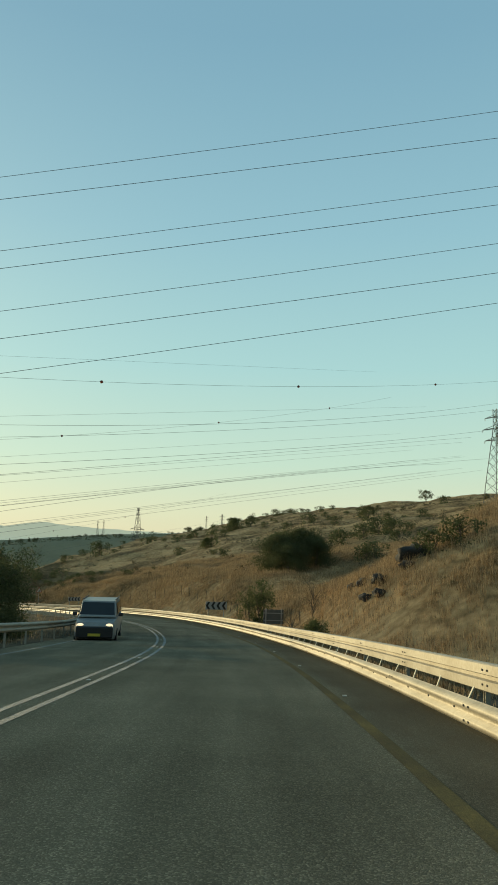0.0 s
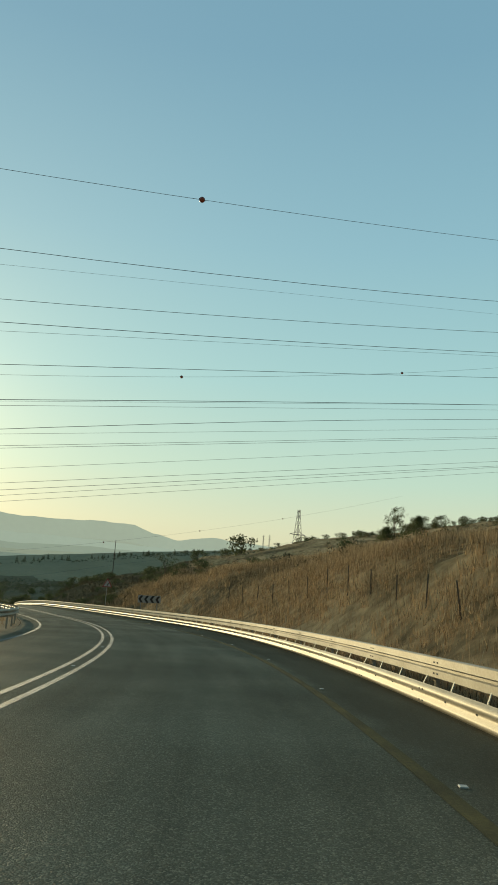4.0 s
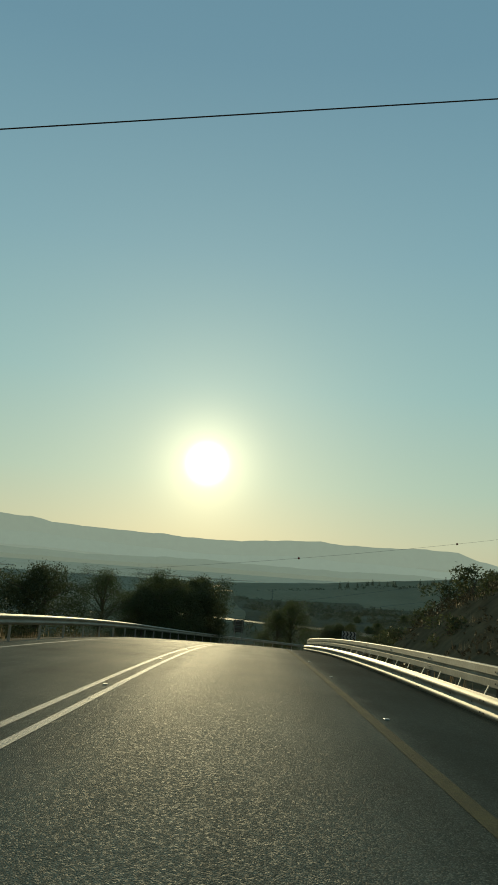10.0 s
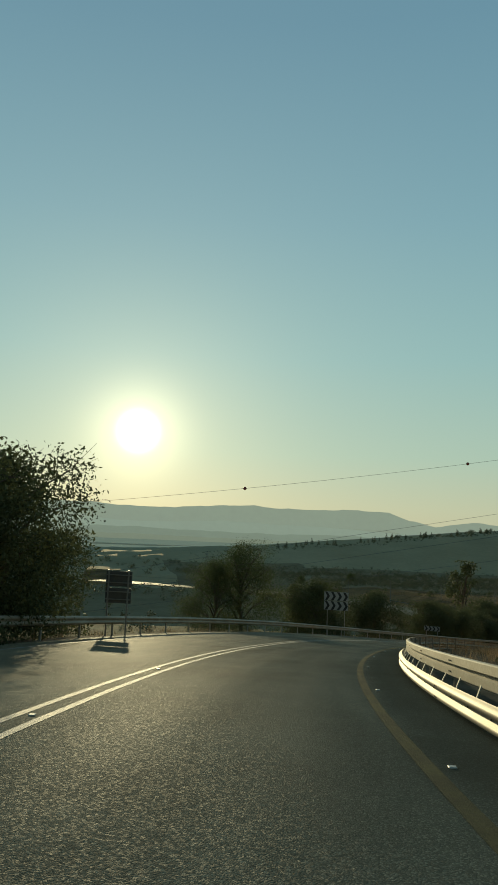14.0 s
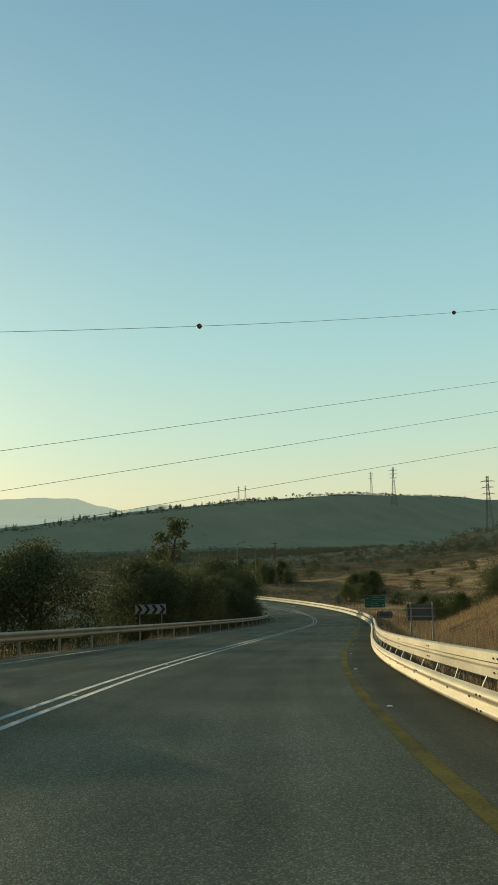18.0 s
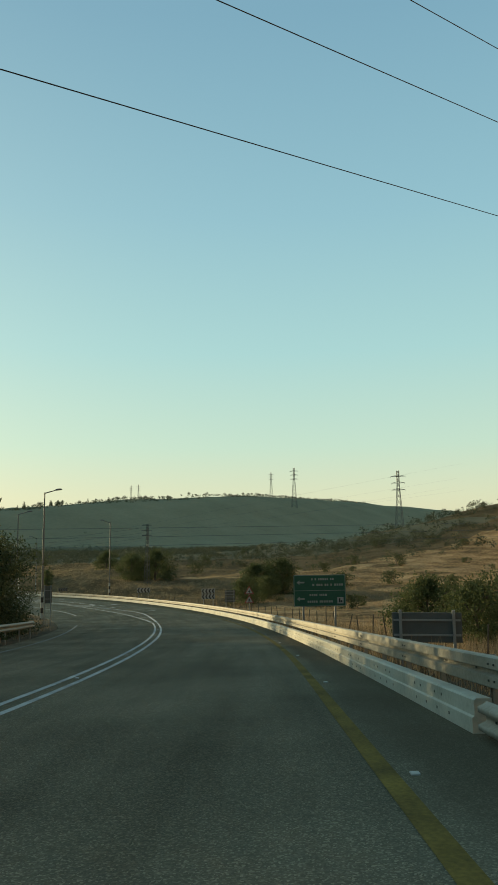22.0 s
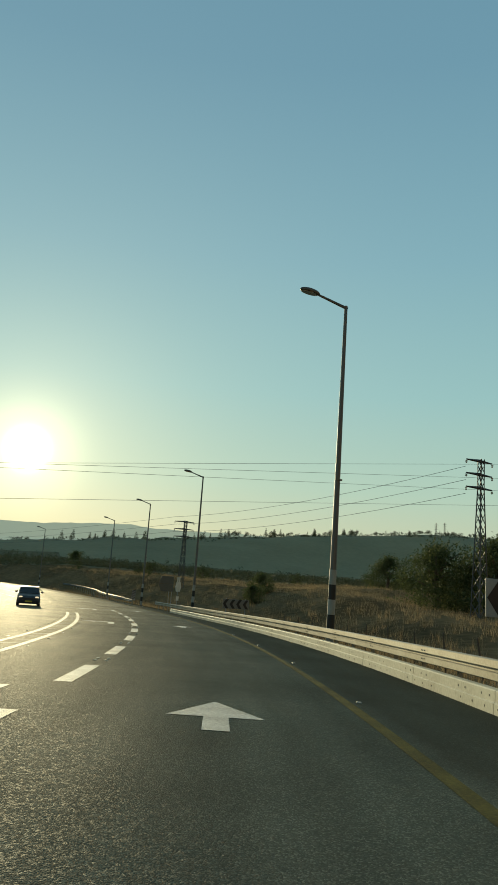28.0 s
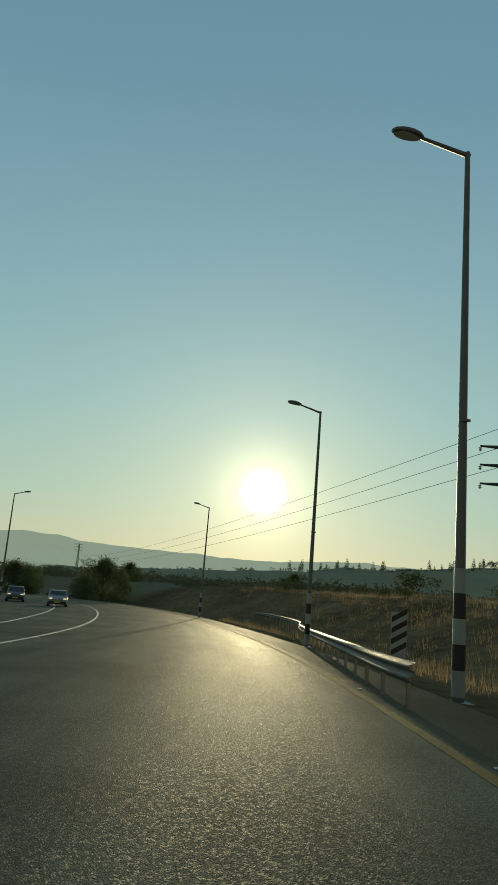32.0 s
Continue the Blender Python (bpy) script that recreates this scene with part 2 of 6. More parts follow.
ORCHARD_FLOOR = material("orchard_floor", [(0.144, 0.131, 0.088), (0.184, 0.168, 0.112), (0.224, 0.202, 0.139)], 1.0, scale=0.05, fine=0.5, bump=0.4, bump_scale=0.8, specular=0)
FIELDS = material("hazed_valley_fields", [(0.25, 0.245, 0.175), (0.32, 0.31, 0.228), (0.40, 0.38, 0.285)], 1.0, scale=0.004, fine=0.02, bump=0, specular=0)
GRAVEL = material("gravel_verge", [(0.06, 0.05, 0.035), (0.12, 0.095, 0.065), (0.20, 0.155, 0.105)], 0.95, scale=0.5, fine=12, bump=0.8, bump_scale=30, specular=0.01)
WHITE_PAINT = material("white_road_paint", [(0.12, 0.12, 0.115), (0.34, 0.34, 0.32), (0.55, 0.55, 0.52)], 0.7, scale=1.6, fine=30, bump=0.4, bump_scale=90)
YELLOW_PAINT = material("yellow_road_paint", [(0.085, 0.066, 0.03), (0.20, 0.14, 0.045), (0.32, 0.22, 0.06)], 0.85, scale=1.4, fine=30, bump=0.4, bump_scale=90, specular=0.02)
WORN_WHITE = material("worn_white_road_paint", [(0.085, 0.083, 0.075), (0.19, 0.186, 0.17), (0.32, 0.315, 0.29)], 0.7, scale=1.5, fine=30, bump=0.5, bump_scale=80)
WORN_YELLOW = material("worn_yellow_road_paint", [(0.09, 0.072, 0.042), (0.15, 0.115, 0.056), (0.24, 0.175, 0.07)], 0.9, scale=1.1, fine=30, bump=0.6, bump_scale=70, specular=0.02)
STEEL = material("galvanised_steel", [(0.22, 0.195, 0.145), (0.31, 0.28, 0.22), (0.41, 0.38, 0.315)], 0.62, metal=0.25, scale=1.2, fine=22, bump=0.1, bump_scale=40, specular=0.2)
BARRIER = material("pale_painted_barrier", [(0.33, 0.305, 0.235), (0.47, 0.445, 0.355), (0.58, 0.55, 0.45)], 0.65, scale=0.9, fine=18, bump=0.15, bump_scale=30, specular=0.15)
DARK_STEEL = material("weathered_shaded_steel", [(0.06, 0.06, 0.06), (0.102, 0.102, 0.099), (0.15, 0.15, 0.144)], 0.6, metal=0.5, scale=2, fine=30, bump=0.15)
CONCRETE = material("concrete", [(0.25, 0.24, 0.22), (0.36, 0.35, 0.32), (0.46, 0.45, 0.42)], 0.85, scale=2, fine=25, bump=0.3)
BARK = material("bark", [(0.05, 0.04, 0.03), (0.11, 0.085, 0.06), (0.18, 0.14, 0.10)], 0.95, scale=3, fine=25, bump=0.8, bump_scale=25)


def leafy(name, dark, lightc, translucent=0.35):
    m = bpy.data.materials.new(name)
    m.use_nodes = True
    t = m.node_tree
    b = t.nodes["Principled BSDF"]
    b.inputs["Roughness"].default_value = 0.7
    b.inputs["Specular IOR Level"].default_value = 0.1
    g = t.nodes.new("ShaderNodeNewGeometry")
    ramp = t.nodes.new("ShaderNodeValToRGB")
    ramp.color_ramp.elements[0].color, ramp.color_ramp.elements[1].color = (*dark, 1), (*lightc, 1)
    t.links.new(g.outputs["Random Per Island"], ramp.inputs[0])
    t.links.new(ramp.outputs[0], b.inputs["Base Color"])
    tr = t.nodes.new("ShaderNodeBsdfTranslucent")
    t.links.new(ramp.outputs[0], tr.inputs["Color"])
    mx = t.nodes.new("ShaderNodeMixShader"); mx.inputs[0].default_value = translucent
    t.links.new(b.outputs[0], mx.inputs[1]); t.links.new(tr.outputs[0], mx.inputs[2])
    t.links.new(mx.outputs[0], t.nodes["Material Output"].inputs[0])
    return m


LEAF = leafy("olive_green_leaves", (0.05, 0.06, 0.026), (0.115, 0.128, 0.058), 0.24)
LEAF_BRIGHT = leafy("fresh_green_leaves", (0.05, 0.064, 0.024), (0.115, 0.132, 0.054), 0.32)
WEEDS = leafy("dull_dry_weeds", (0.17, 0.125, 0.07), (0.44, 0.325, 0.185), 0.25)
FAR_LEAF = leafy("dull_far_leaves", (0.065, 0.072, 0.04), (0.13, 0.135, 0.075), 0.06)
STRAW = leafy("dry_straw", (0.10, 0.066, 0.034), (0.50, 0.37, 0.22), 0.2)


def plain(name, colour, rough=0.5, metal=0.0, emit=0.0):
    return material(name, [tuple(0.82 * c for c in colour), colour, tuple(min(1.0, 1.12 * c) for c in colour)], rough, metal, scale=3, fine=45, bump=0.08, bump_scale=60)


# ---- the road's line ----
STEP = 12.0
HEADING = [-43.6, -41.9, -39.5, -36.2, -32.3, -27.9, -22.9, -17.0, -11.2, -7.4, -5.7, -5.3, -5.5, -5.9, -6.8, -8.4, -11.8, -16.6, -22.8, -29.3, -35.1, -39.8, -42.7, -43.7, -43.7, -42.9, -41.3, -39.2, -36.6, -33.8, -31.0, -28.0, -23.8, -19.2, -15.0, -11.3, -7.9, -4.8, -2.0, 0.7,
           3.5, 6.3, 9.0, 11.2, 14.0, 18.5, 25.0, 33.0, 41.0, 48.0, 54.0, 58.0, 60.0, 60.0, 60.0, 60.0, 60.0, 60.0, 60.0, 60.0]
RISE = [0.0, -1.06, -2.13, -3.15, -4.07, -4.93, -5.74, -6.52, -7.28, -8.03, -8.74, -9.44, -10.17, -10.95, -11.86, -12.93, -14.13, -15.38, -16.64, -17.91, -19.26, -20.7, -22.15, -23.55, -24.91, -26.23, -27.5, -28.69, -29.79, -30.81, -31.75, -32.61, -33.4, -34.1, -34.72, -35.26, -35.76, -36.23, -36.64, -37.0,
        -37.3, -37.55, -37.75, -37.9, -38.0, -38.1, -38.15, -38.2, -38.2, -38.2, -38.2, -38.2, -38.2, -38.2, -38.2, -38.2, -38.2, -38.2, -38.2, -38.2]
EYE = 1.15


def smooth(x, X, V):
    """Values V at X, joined by a smooth curve."""
    X, V = np.asarray(X, float), np.asarray(V, float)
    x = np.asarray(x, float)
    i = np.clip(np.searchsorted(X, x) - 1, 0, len(X) - 2)
    u = np.clip((x - X[i]) / (X[i + 1] - X[i]), 0, 1)
    m = np.gradient(V, X)
    h = X[i + 1] - X[i]
    return ((1 + 2 * u) * (1 - u) ** 2 * V[i] + u * (1 - u) ** 2 * h * m[i] + u * u * (3 - 2 * u) * V[i + 1] - u * u * (1 - u) * h * m[i + 1])


KN = np.arange(len(HEADING)) * STEP
RS = np.arange(-40.0, KN[-1], 0.5)
RH = np.radians(smooth(np.maximum(RS, 0), KN, HEADING))
RZ = smooth(np.maximum(RS, 0), KN, RISE) + np.where(RS < 0, -RS * 0.088, 0) - EYE
run = 0.5 * np.sqrt(1 - np.clip(np.gradient(RZ, RS), -0.2, 0.2) ** 2)
RXY = np.cumsum(np.stack([-np.sin(RH) * run, np.cos(RH) * run], 1), 0)
RXY -= RXY[np.searchsorted(RS, 0.0)]


def on_road(s, lat, h=0.0):
    """The place s metres along the road, lat metres to the right of the driving line, h over the asphalt."""
    a = np.interp(s, RS, RH)
    return Vector((np.interp(s, RS, RXY[:, 0]) + math.cos(a) * lat, np.interp(s, RS, RXY[:, 1]) + math.sin(a) * lat, np.interp(s, RS, RZ) + h))


def heading(s):
    return float(np.interp(s, RS, RH))


def strip_points(s, lat, h):
    a = np.interp(s, RS, RH)
    return np.stack([np.interp(s, RS, RXY[:, 0]) + np.cos(a) * lat, np.interp(s, RS, RXY[:, 1]) + np.sin(a) * lat, np.interp(s, RS, RZ) + h], 1)


def nearest_road(x, y):
    """s, signed distance and height of the road nearest to each place."""
    s = np.empty(len(x)); lat = np.empty(len(x)); z = np.empty(len(x))
    P, A, Z, Q = RXY[::4], RH[::4], RZ[::4], RS[::4]
    for i in range(0, len(x), 4000):
        X, Yy = x[i:i + 4000], y[i:i + 4000]
        j = ((X[:, None] - P[:, 0]) ** 2 + (Yy[:, None] - P[:, 1]) ** 2).argmin(1)
        dx, dy = X - P[j, 0], Yy - P[j, 1]
        l = dx * np.cos(A[j]) + dy * np.sin(A[j])
        d = np.hypot(dx, dy)
        s[i:i + 4000], lat[i:i + 4000], z[i:i + 4000] = Q[j], np.where(l < 0, -d, d), Z[j]
    return s, lat, z


# lateral places of the lines along the road
YELLOW = ([-40, 5, 20, 89, 131, 165, 182, 221, 258, 281, 303, 322, 357, 393, 411, 455, 474, 520, 700], [1.4, 1.40, 1.47, 1.77, 1.73, 1.63, 1.41, 1.75, 1.0, 0.98, 0.95, 1.42, 2.03, 1.78, 1.87, 2.27, 2.31, 2.3, 2.3])
CENTRE = ([-40, 8, 24, 51, 92, 119, 132, 165, 185, 223, 265, 290, 312, 327, 358, 395, 408, 452, 520, 700], [-2.6, -2.63, -2.35, -2.48, -2.39, -2.17, -1.95, -2.16, -2.27, -2.7, -3.44, -3.5, -3.1, -3.1, -3.1, -2.2, -2.16, -1.55, -1.6, -1.6])
RAIL = ([-40, 8, 20, 47, 91, 134, 167, 184, 225, 260, 281, 305, 355, 396, 405, 460, 520, 700], [2.5, 2.49, 2.64, 2.83, 3.57, 3.42, 3.15, 2.48, 2.91, 1.91, 1.95, 2.1, 3.0, 3.55, 3.82, 3.6, 3.8, 3.8])
LEFT = ([-40, 26, 36, 130, 144, 178, 205, 239, 278, 320, 350, 400, 460, 700], [-6.1, -6.0, -5.85, -5.4, -5.8, -6.2, -7.0, -7.9, -7.7, -7.3, -8.5, -9.5, -9.5, -9.0])


def lat_of(table, s):
    return smooth(np.clip(s, table[0][0], table[0][-1]), *table)


# ---- building helpers ----
def thing(name, label, category, m=None, group="", kind=""):
    ob = tagged(new(name), label, category, group, kind)
    if m is not None:
        ob.matrix_world = m
    return ob


def mesh_object(name, verts, faces, mat, parent=None, label="", flat=True):
    me = bpy.data.meshes.new(name)
    me.from_pydata([tuple(map(float, v)) for v in verts], [], [tuple(map(int, f)) for f in faces])
    me.materials.append(mat)
    if not flat:
        me.polygons.foreach_set("use_smooth", [True] * len(me.polygons))
    ob = new(name, me)
    if parent is not None:
        ob.parent = parent
    if label:
        tagged(ob, label)
    return ob


def part(name, bm, mat, parent, label="", smooth_shade=False):
    me = bpy.data.meshes.new(name)
    bm.to_mesh(me)
    bm.free()
    me.materials.append(mat)
    if smooth_shade:
        me.polygons.foreach_set("use_smooth", [True] * len(me.polygons))
    ob = new(name, me)
    if parent is not None:
        ob.parent = parent
    if label:
        tagged(ob, label)
    return ob


def add_box(bm, size, at=(0, 0, 0), rot=(0, 0, 0), bevel=0.0):
    r = bmesh.ops.create_cube(bm, size=1.0)
    vs = r["verts"]
    bmesh.ops.scale(bm, vec=size, verts=vs)
    if bevel:
        es = list({e for v in vs for e in v.link_edges})
        r2 = bmesh.ops.bevel(bm, geom=es, offset=bevel, segments=1, affect="EDGES")
        vs = list({v for f in r2["faces"] for v in f.verts} | {v for v in vs if v.is_valid})
    bmesh.ops.transform(bm, matrix=pose(*at, *rot), verts=vs)
    return vs


def add_tube(bm, a, b, r1, r2=None, n=8, caps=True):
    a, b = Vector(a), Vector(b)
    d = b - a
    m = Matrix.Translation((a + b) / 2) @ d.to_track_quat("Z", "Y").to_matrix().to_4x4()
    return bmesh.ops.create_cone(bm, cap_ends=caps, segments=n, radius1=r1, radius2=r1 if r2 is None else r2, depth=d.length, matrix=m)["verts"]


def ribbon(name, s, lat0, lat1, h, mat, parent=None, label=""):
    """A flat band on the road from lat0 to lat1."""
    A, B = strip_points(s, lat0, h), strip_points(s, lat1, h)
    n = len(s)
    return mesh_object(name, np.concatenate([A, B]), [(i, n + i, n + i + 1, i + 1) for i in range(n - 1)], mat, parent, label)


def profile_along(name, s, lat, outline, mat, parent=None, label="", closed=False, shade=True):
    """Sweeps an outline of (sideways, height) along the road at lat."""
    V, n, k = [], len(s), len(outline)
    for dx, dz in outline:
        V.append(strip_points(s, lat + dx, dz))
    V = np.stack(V, 1).reshape(-1, 3)
    F = []
    for i in range(n - 1):
        for j in range(k if closed else k - 1):
            a, b = i * k + j, i * k + (j + 1) % k
            F.append((a, b, b + k, a + k))
    if closed:
        F += [tuple(range(k))[::-1], tuple((n - 1) * k + j for j in range(k))]
    return mesh_object(name, V, F, mat, parent, label, flat=not shade)


# ---- ground: one sheet to the horizon ----
def step01(x, a, b):
    u = np.clip((x - a) / (b - a), 0, 1)
    return u * u * (3 - 2 * u)


def wave(x, y, scale, seed=0):
    """A cheap smooth unevenness from -1 to 1."""
    v = np.zeros_like(x)
    r = np.random.RandomState(seed)
    for k in range(7):
        a, ph, f = r.rand() * 6.28, r.rand() * 6.28, (0.6 + r.rand()) / scale
        v += np.sin((np.cos(a) * x + np.sin(a) * y) * f * 6.28 + ph)
    return v / 4


def ground_height(x, y):
    s, lat, zr = nearest_road(x, y)
    d = np.abs(lat)
    floor = -40 + 1.2 * wave(x, y, 260, 3) + 0.004 * np.maximum(np.hypot(x, y) - 1500, 0)
    # hillside on the outside of the first bend
    slope = -8.6 + 0.17 * x - 0.071 * y - 2.0 * step01(y, 92, 122) * (1 - step01(x, 85, 120))
    slope = np.where(slope > 20, 20 + 6 * (1 - np.exp(-(slope - 20) / 6)), slope)
    slope += 1.0 * wave(x, y, 45, 5) + 0.5 * wave(x, y, 14, 6) + 0.2 * wave(x, y, 6, 7) + 6.1 * np.exp(-((x - 45) / 15) ** 2 - ((y - 17.5) / 14) ** 2)
    e1 = ((x - 60) * 86 - (y - 150) * 34) / 92.5
    e2 = ((x - 94) * 99 - (y - 236) * 186) / 210.7
    hillside = step01(e1, -6, 5) * step01(e2, -2, 38)
    # field below the last bends, rising to a brown knoll
    near = zr - 0.7 - 0.09 * np.maximum(d - 5, 0)
    field = -36 + 0.7 * wave(x, y, 60, 8) + 0.3 * wave(x, y, 17, 9)
    field = field + 30 * np.exp(-((x - 470) / 95) ** 2 - ((y - 395) / 105) ** 2)
    right = np.maximum(near, field)
    right = right + (np.maximum(slope, right) - right) * hillside
    # a grassy bank inside the lower bend
    bank = np.exp(-((s - 302) / 15) ** 2)
    right = np.maximum(right, zr - 0.9 + 3.4 * bank * step01(d, 6, 15) * (1 - step01(d, 22, 40)))
    left = np.maximum(zr - 0.6 - 0.22 * np.maximum(d - 10, 0), floor)
    z = np.where(lat > 0, right, left)
    # beyond: the valley and a long wooded hill
    crest_y = 820 + 0.25 * (x - 150)
    crest = np.interp(x, [-100, 60, 150, 215, 300, 360, 420, 484, 560, 660, 800, 1060, 1600, 2600], [-39.8, -32, -25, -20.5, -12, -5, 1, 7, 13, 21, 27, 28, 25, 24])
    crest = crest + 1.3 * wave(x, y, 70, 11) + 0.8 * wave(x, y, 25, 12)
    v = (y - crest_y) / 1.06
    ridge = np.where(v < 0, np.exp(-(v / 130) ** 2), np.exp(-(v / 700) ** 2))
    far = floor + (crest - floor) * ridge
    z = np.maximum(z, np.where(y > 330, far, -1e3))
    w = step01(d, 150, 320) * (1 - hillside * (lat > 0) * step01(-y, -420, -300))
    z = z * (1 - w) + np.maximum(far, np.where(lat > 0, field, -1e3)) * w
    # by the road the ground meets the verge
    k = np.where((lat > 0) & ((hillside > 0.02) | (bank > 0.15)), step01(d, 4.5, 11), step01(d, 9, 22))
    return (zr - 0.75) * (1 - k) + z * k


def axis(lo, a, b, hi, fine):
    mid_ = list(np.arange(a, b, fine))
    up, g, q = [], fine, mid_[-1]
    while q < hi:
        g *= 1.13; q += g; up.append(q)
    dn, g, q = [], fine, a
    while q > lo:
        g *= 1.13; q -= g; dn.append(q)
    return np.array(dn[::-1] + mid_ + up)


GX, GY = axis(-4600, -70, 300, 4600, 3.5), axis(-4600, -50, 560, 4600, 3.5)
xx, yy = np.meshgrid(GX, GY)
zz = ground_height(xx.ravel(), yy.ravel())
nx = len(GX)
gi = np.arange(len(GY) - 1)[:, None] * nx + np.arange(nx - 1)[None, :]
gi = gi.ravel()
ground = mesh_object("ground", np.stack([xx.ravel(), yy.ravel(), zz], 1), np.stack([gi, gi + 1, gi + nx + 1, gi + nx], 1), EARTH, flat=False)
# woodland on the long hill, dull fields on the valley floor, haze in both colours
cx, cy = xx.ravel()[gi] + 2, yy.ravel()[gi] + 2
far_d = np.hypot(cx - 120, cy - 250)
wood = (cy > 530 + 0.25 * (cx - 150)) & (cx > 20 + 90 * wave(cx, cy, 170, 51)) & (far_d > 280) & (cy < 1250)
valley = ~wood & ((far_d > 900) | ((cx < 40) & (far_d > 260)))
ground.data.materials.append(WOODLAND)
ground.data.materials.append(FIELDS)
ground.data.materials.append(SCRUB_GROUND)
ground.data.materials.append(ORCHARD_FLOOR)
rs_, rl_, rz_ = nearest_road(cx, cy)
# the bank and the low field take the scrub ground with painted-in shade
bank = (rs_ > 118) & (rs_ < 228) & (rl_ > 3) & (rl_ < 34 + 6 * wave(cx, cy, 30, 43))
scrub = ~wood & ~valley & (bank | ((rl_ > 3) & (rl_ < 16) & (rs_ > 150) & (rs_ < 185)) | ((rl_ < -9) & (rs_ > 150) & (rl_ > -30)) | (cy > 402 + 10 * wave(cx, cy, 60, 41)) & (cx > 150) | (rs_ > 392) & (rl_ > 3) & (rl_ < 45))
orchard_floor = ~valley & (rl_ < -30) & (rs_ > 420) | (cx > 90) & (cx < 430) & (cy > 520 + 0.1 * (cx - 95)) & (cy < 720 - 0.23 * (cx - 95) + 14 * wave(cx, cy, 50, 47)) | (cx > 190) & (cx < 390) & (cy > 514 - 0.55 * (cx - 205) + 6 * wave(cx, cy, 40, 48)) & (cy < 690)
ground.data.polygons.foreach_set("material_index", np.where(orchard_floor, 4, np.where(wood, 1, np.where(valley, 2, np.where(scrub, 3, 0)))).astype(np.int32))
tagged(ground, "dry grassy hillsides and valley floor under low sun", "ground", kind="structure")

# ---- road ----
def place_z(x, y):
    """The height of the ground or verge at a place."""
    s, lat, zr = nearest_road(np.array([x]), np.array([y]))
    s, lat, zr = float(s[0]), float(lat[0]), float(zr[0])
    g = float(ground_height(np.array([float(x)]), np.array([float(y)]))[0])
    e = float(lat_of(RAIL, np.array([s]))[0]) + 0.4 if lat > 0 else float(lat_of(LEFT, np.array([s]))[0]) - 0.95 - float(np.interp(s, [345, 400, 440, 470, 520, 600], [0, 4, 7, 9, 7, 3]))
    a = abs(lat) - abs(e)
    if a < 0:
        return zr
    if a < 9.5:
        return max(g, zr + float(np.interp(a, [0, 1.5, 4, 9.5], [-0.03, -0.12, -0.45, -1.5])))
    return g


s_all = np.arange(-38.0, 700.0, 1.0)
edge_l, edge_r = lat_of(LEFT, s_all) - 0.9 - np.interp(s_all, [345, 400, 440, 470, 520, 600], [0, 4, 7, 9, 7, 3]), lat_of(RAIL, s_all) + 0.35
road_lats = [edge_l + (edge_r - edge_l) * u for u in (0, 0.33, 0.66, 1)]
road = mesh_object("road", np.concatenate([strip_points(s_all, l, 0.0) for l in road_lats] + [strip_points(s_all, edge_l - 0.1, -0.5), strip_points(s_all, edge_r + 0.1, -0.5)]),
                   [(a * len(s_all) + i, b * len(s_all) + i, b * len(s_all) + i + 1, a * len(s_all) + i + 1) for a, b in ((4, 0), (0, 1), (1, 2), (2, 3), (3, 5)) for i in range(len(s_all) - 1)], ASPHALT)
edge = lat_of(YELLOW, s_all)
lats = np.stack([l - edge for l in road_lats] + [edge_l - 0.1 - edge, edge_r + 0.1 - edge])
loop_v = np.empty(len(road.data.loops), np.int32)
road.data.loops.foreach_get("vertex_index", loop_v)
road.data.uv_layers.new(name="along").data.foreach_set("uv", np.stack([s_all[loop_v % len(s_all)], lats.ravel()[loop_v]], 1).astype(np.float32).ravel())
tagged(road, "grey asphalt two-lane country road winding downhill", "road", kind="structure")
for nm, e0, sg in (("verge", edge_r + 0.05, 1), ("verge", edge_l - 0.05, -1)):
    vg = [strip_points(s_all, e0 + sg * a, b) for a, b in ((0, -0.03), (1.5, -0.12), (4, -0.45), (9.5, -1.5))]
    n_ = len(s_all)
    strip = mesh_object(nm, np.concatenate(vg), [(j * n_ + i, (j + 1) * n_ + i, (j + 1) * n_ + i + 1, j * n_ + i + 1)[::sg] for j in range(3) for i in range(n_ - 1)], GRAVEL)
    strip.data.materials.append(SCRUB_GROUND)
    # beyond 392 m the verge shares that ground with shade in its colour
    strip.data.polygons.foreach_set("material_index", np.tile((s_all[:-1] > 392).astype(np.int32), 3))
    tagged(strip, "gravelly dry verge beside the asphalt", "verge", kind="structure")


# ---- road markings ----
def line(name, table, s0, s1, off, width, mat, label):
    s = np.arange(s0, s1, 1.0)
    l = lat_of(table, s) + off
    return tagged(ribbon(name, s, l - width / 2, l + width / 2, 0.005, mat), label, "road marking", kind="structure")


line("edge_line", YELLOW, -38, 228, 0, 0.15, WORN_YELLOW, "almost worn away yellow edge line on the asphalt")
line("edge_line", YELLOW, 227, 690, 0, 0.16, YELLOW_PAINT, "worn yellow edge line painted on the asphalt")
line("edge_line", LEFT, -38, 352, 0, 0.11, WORN_WHITE, "worn white edge line painted on the asphalt")
for off in (-0.16, 0.16):
    line("centre_line", CENTRE, -38, 236, off, 0.105, WORN_WHITE, "faded stripe of the white double centre line")
    line("centre_line", CENTRE, 235, 352, off, 0.11, WHITE_PAINT, "one stripe of the solid white double centre line")

# ---- guardrails ----
W_BEAM = [(0.0, 0.155), (-0.02, 0.135), (-0.085, 0.105), (-0.085, 0.055), (-0.01, 0.02), (-0.01, -0.02), (-0.085, -0.055), (-0.085, -0.105), (-0.02, -0.135), (0.0, -0.155)]


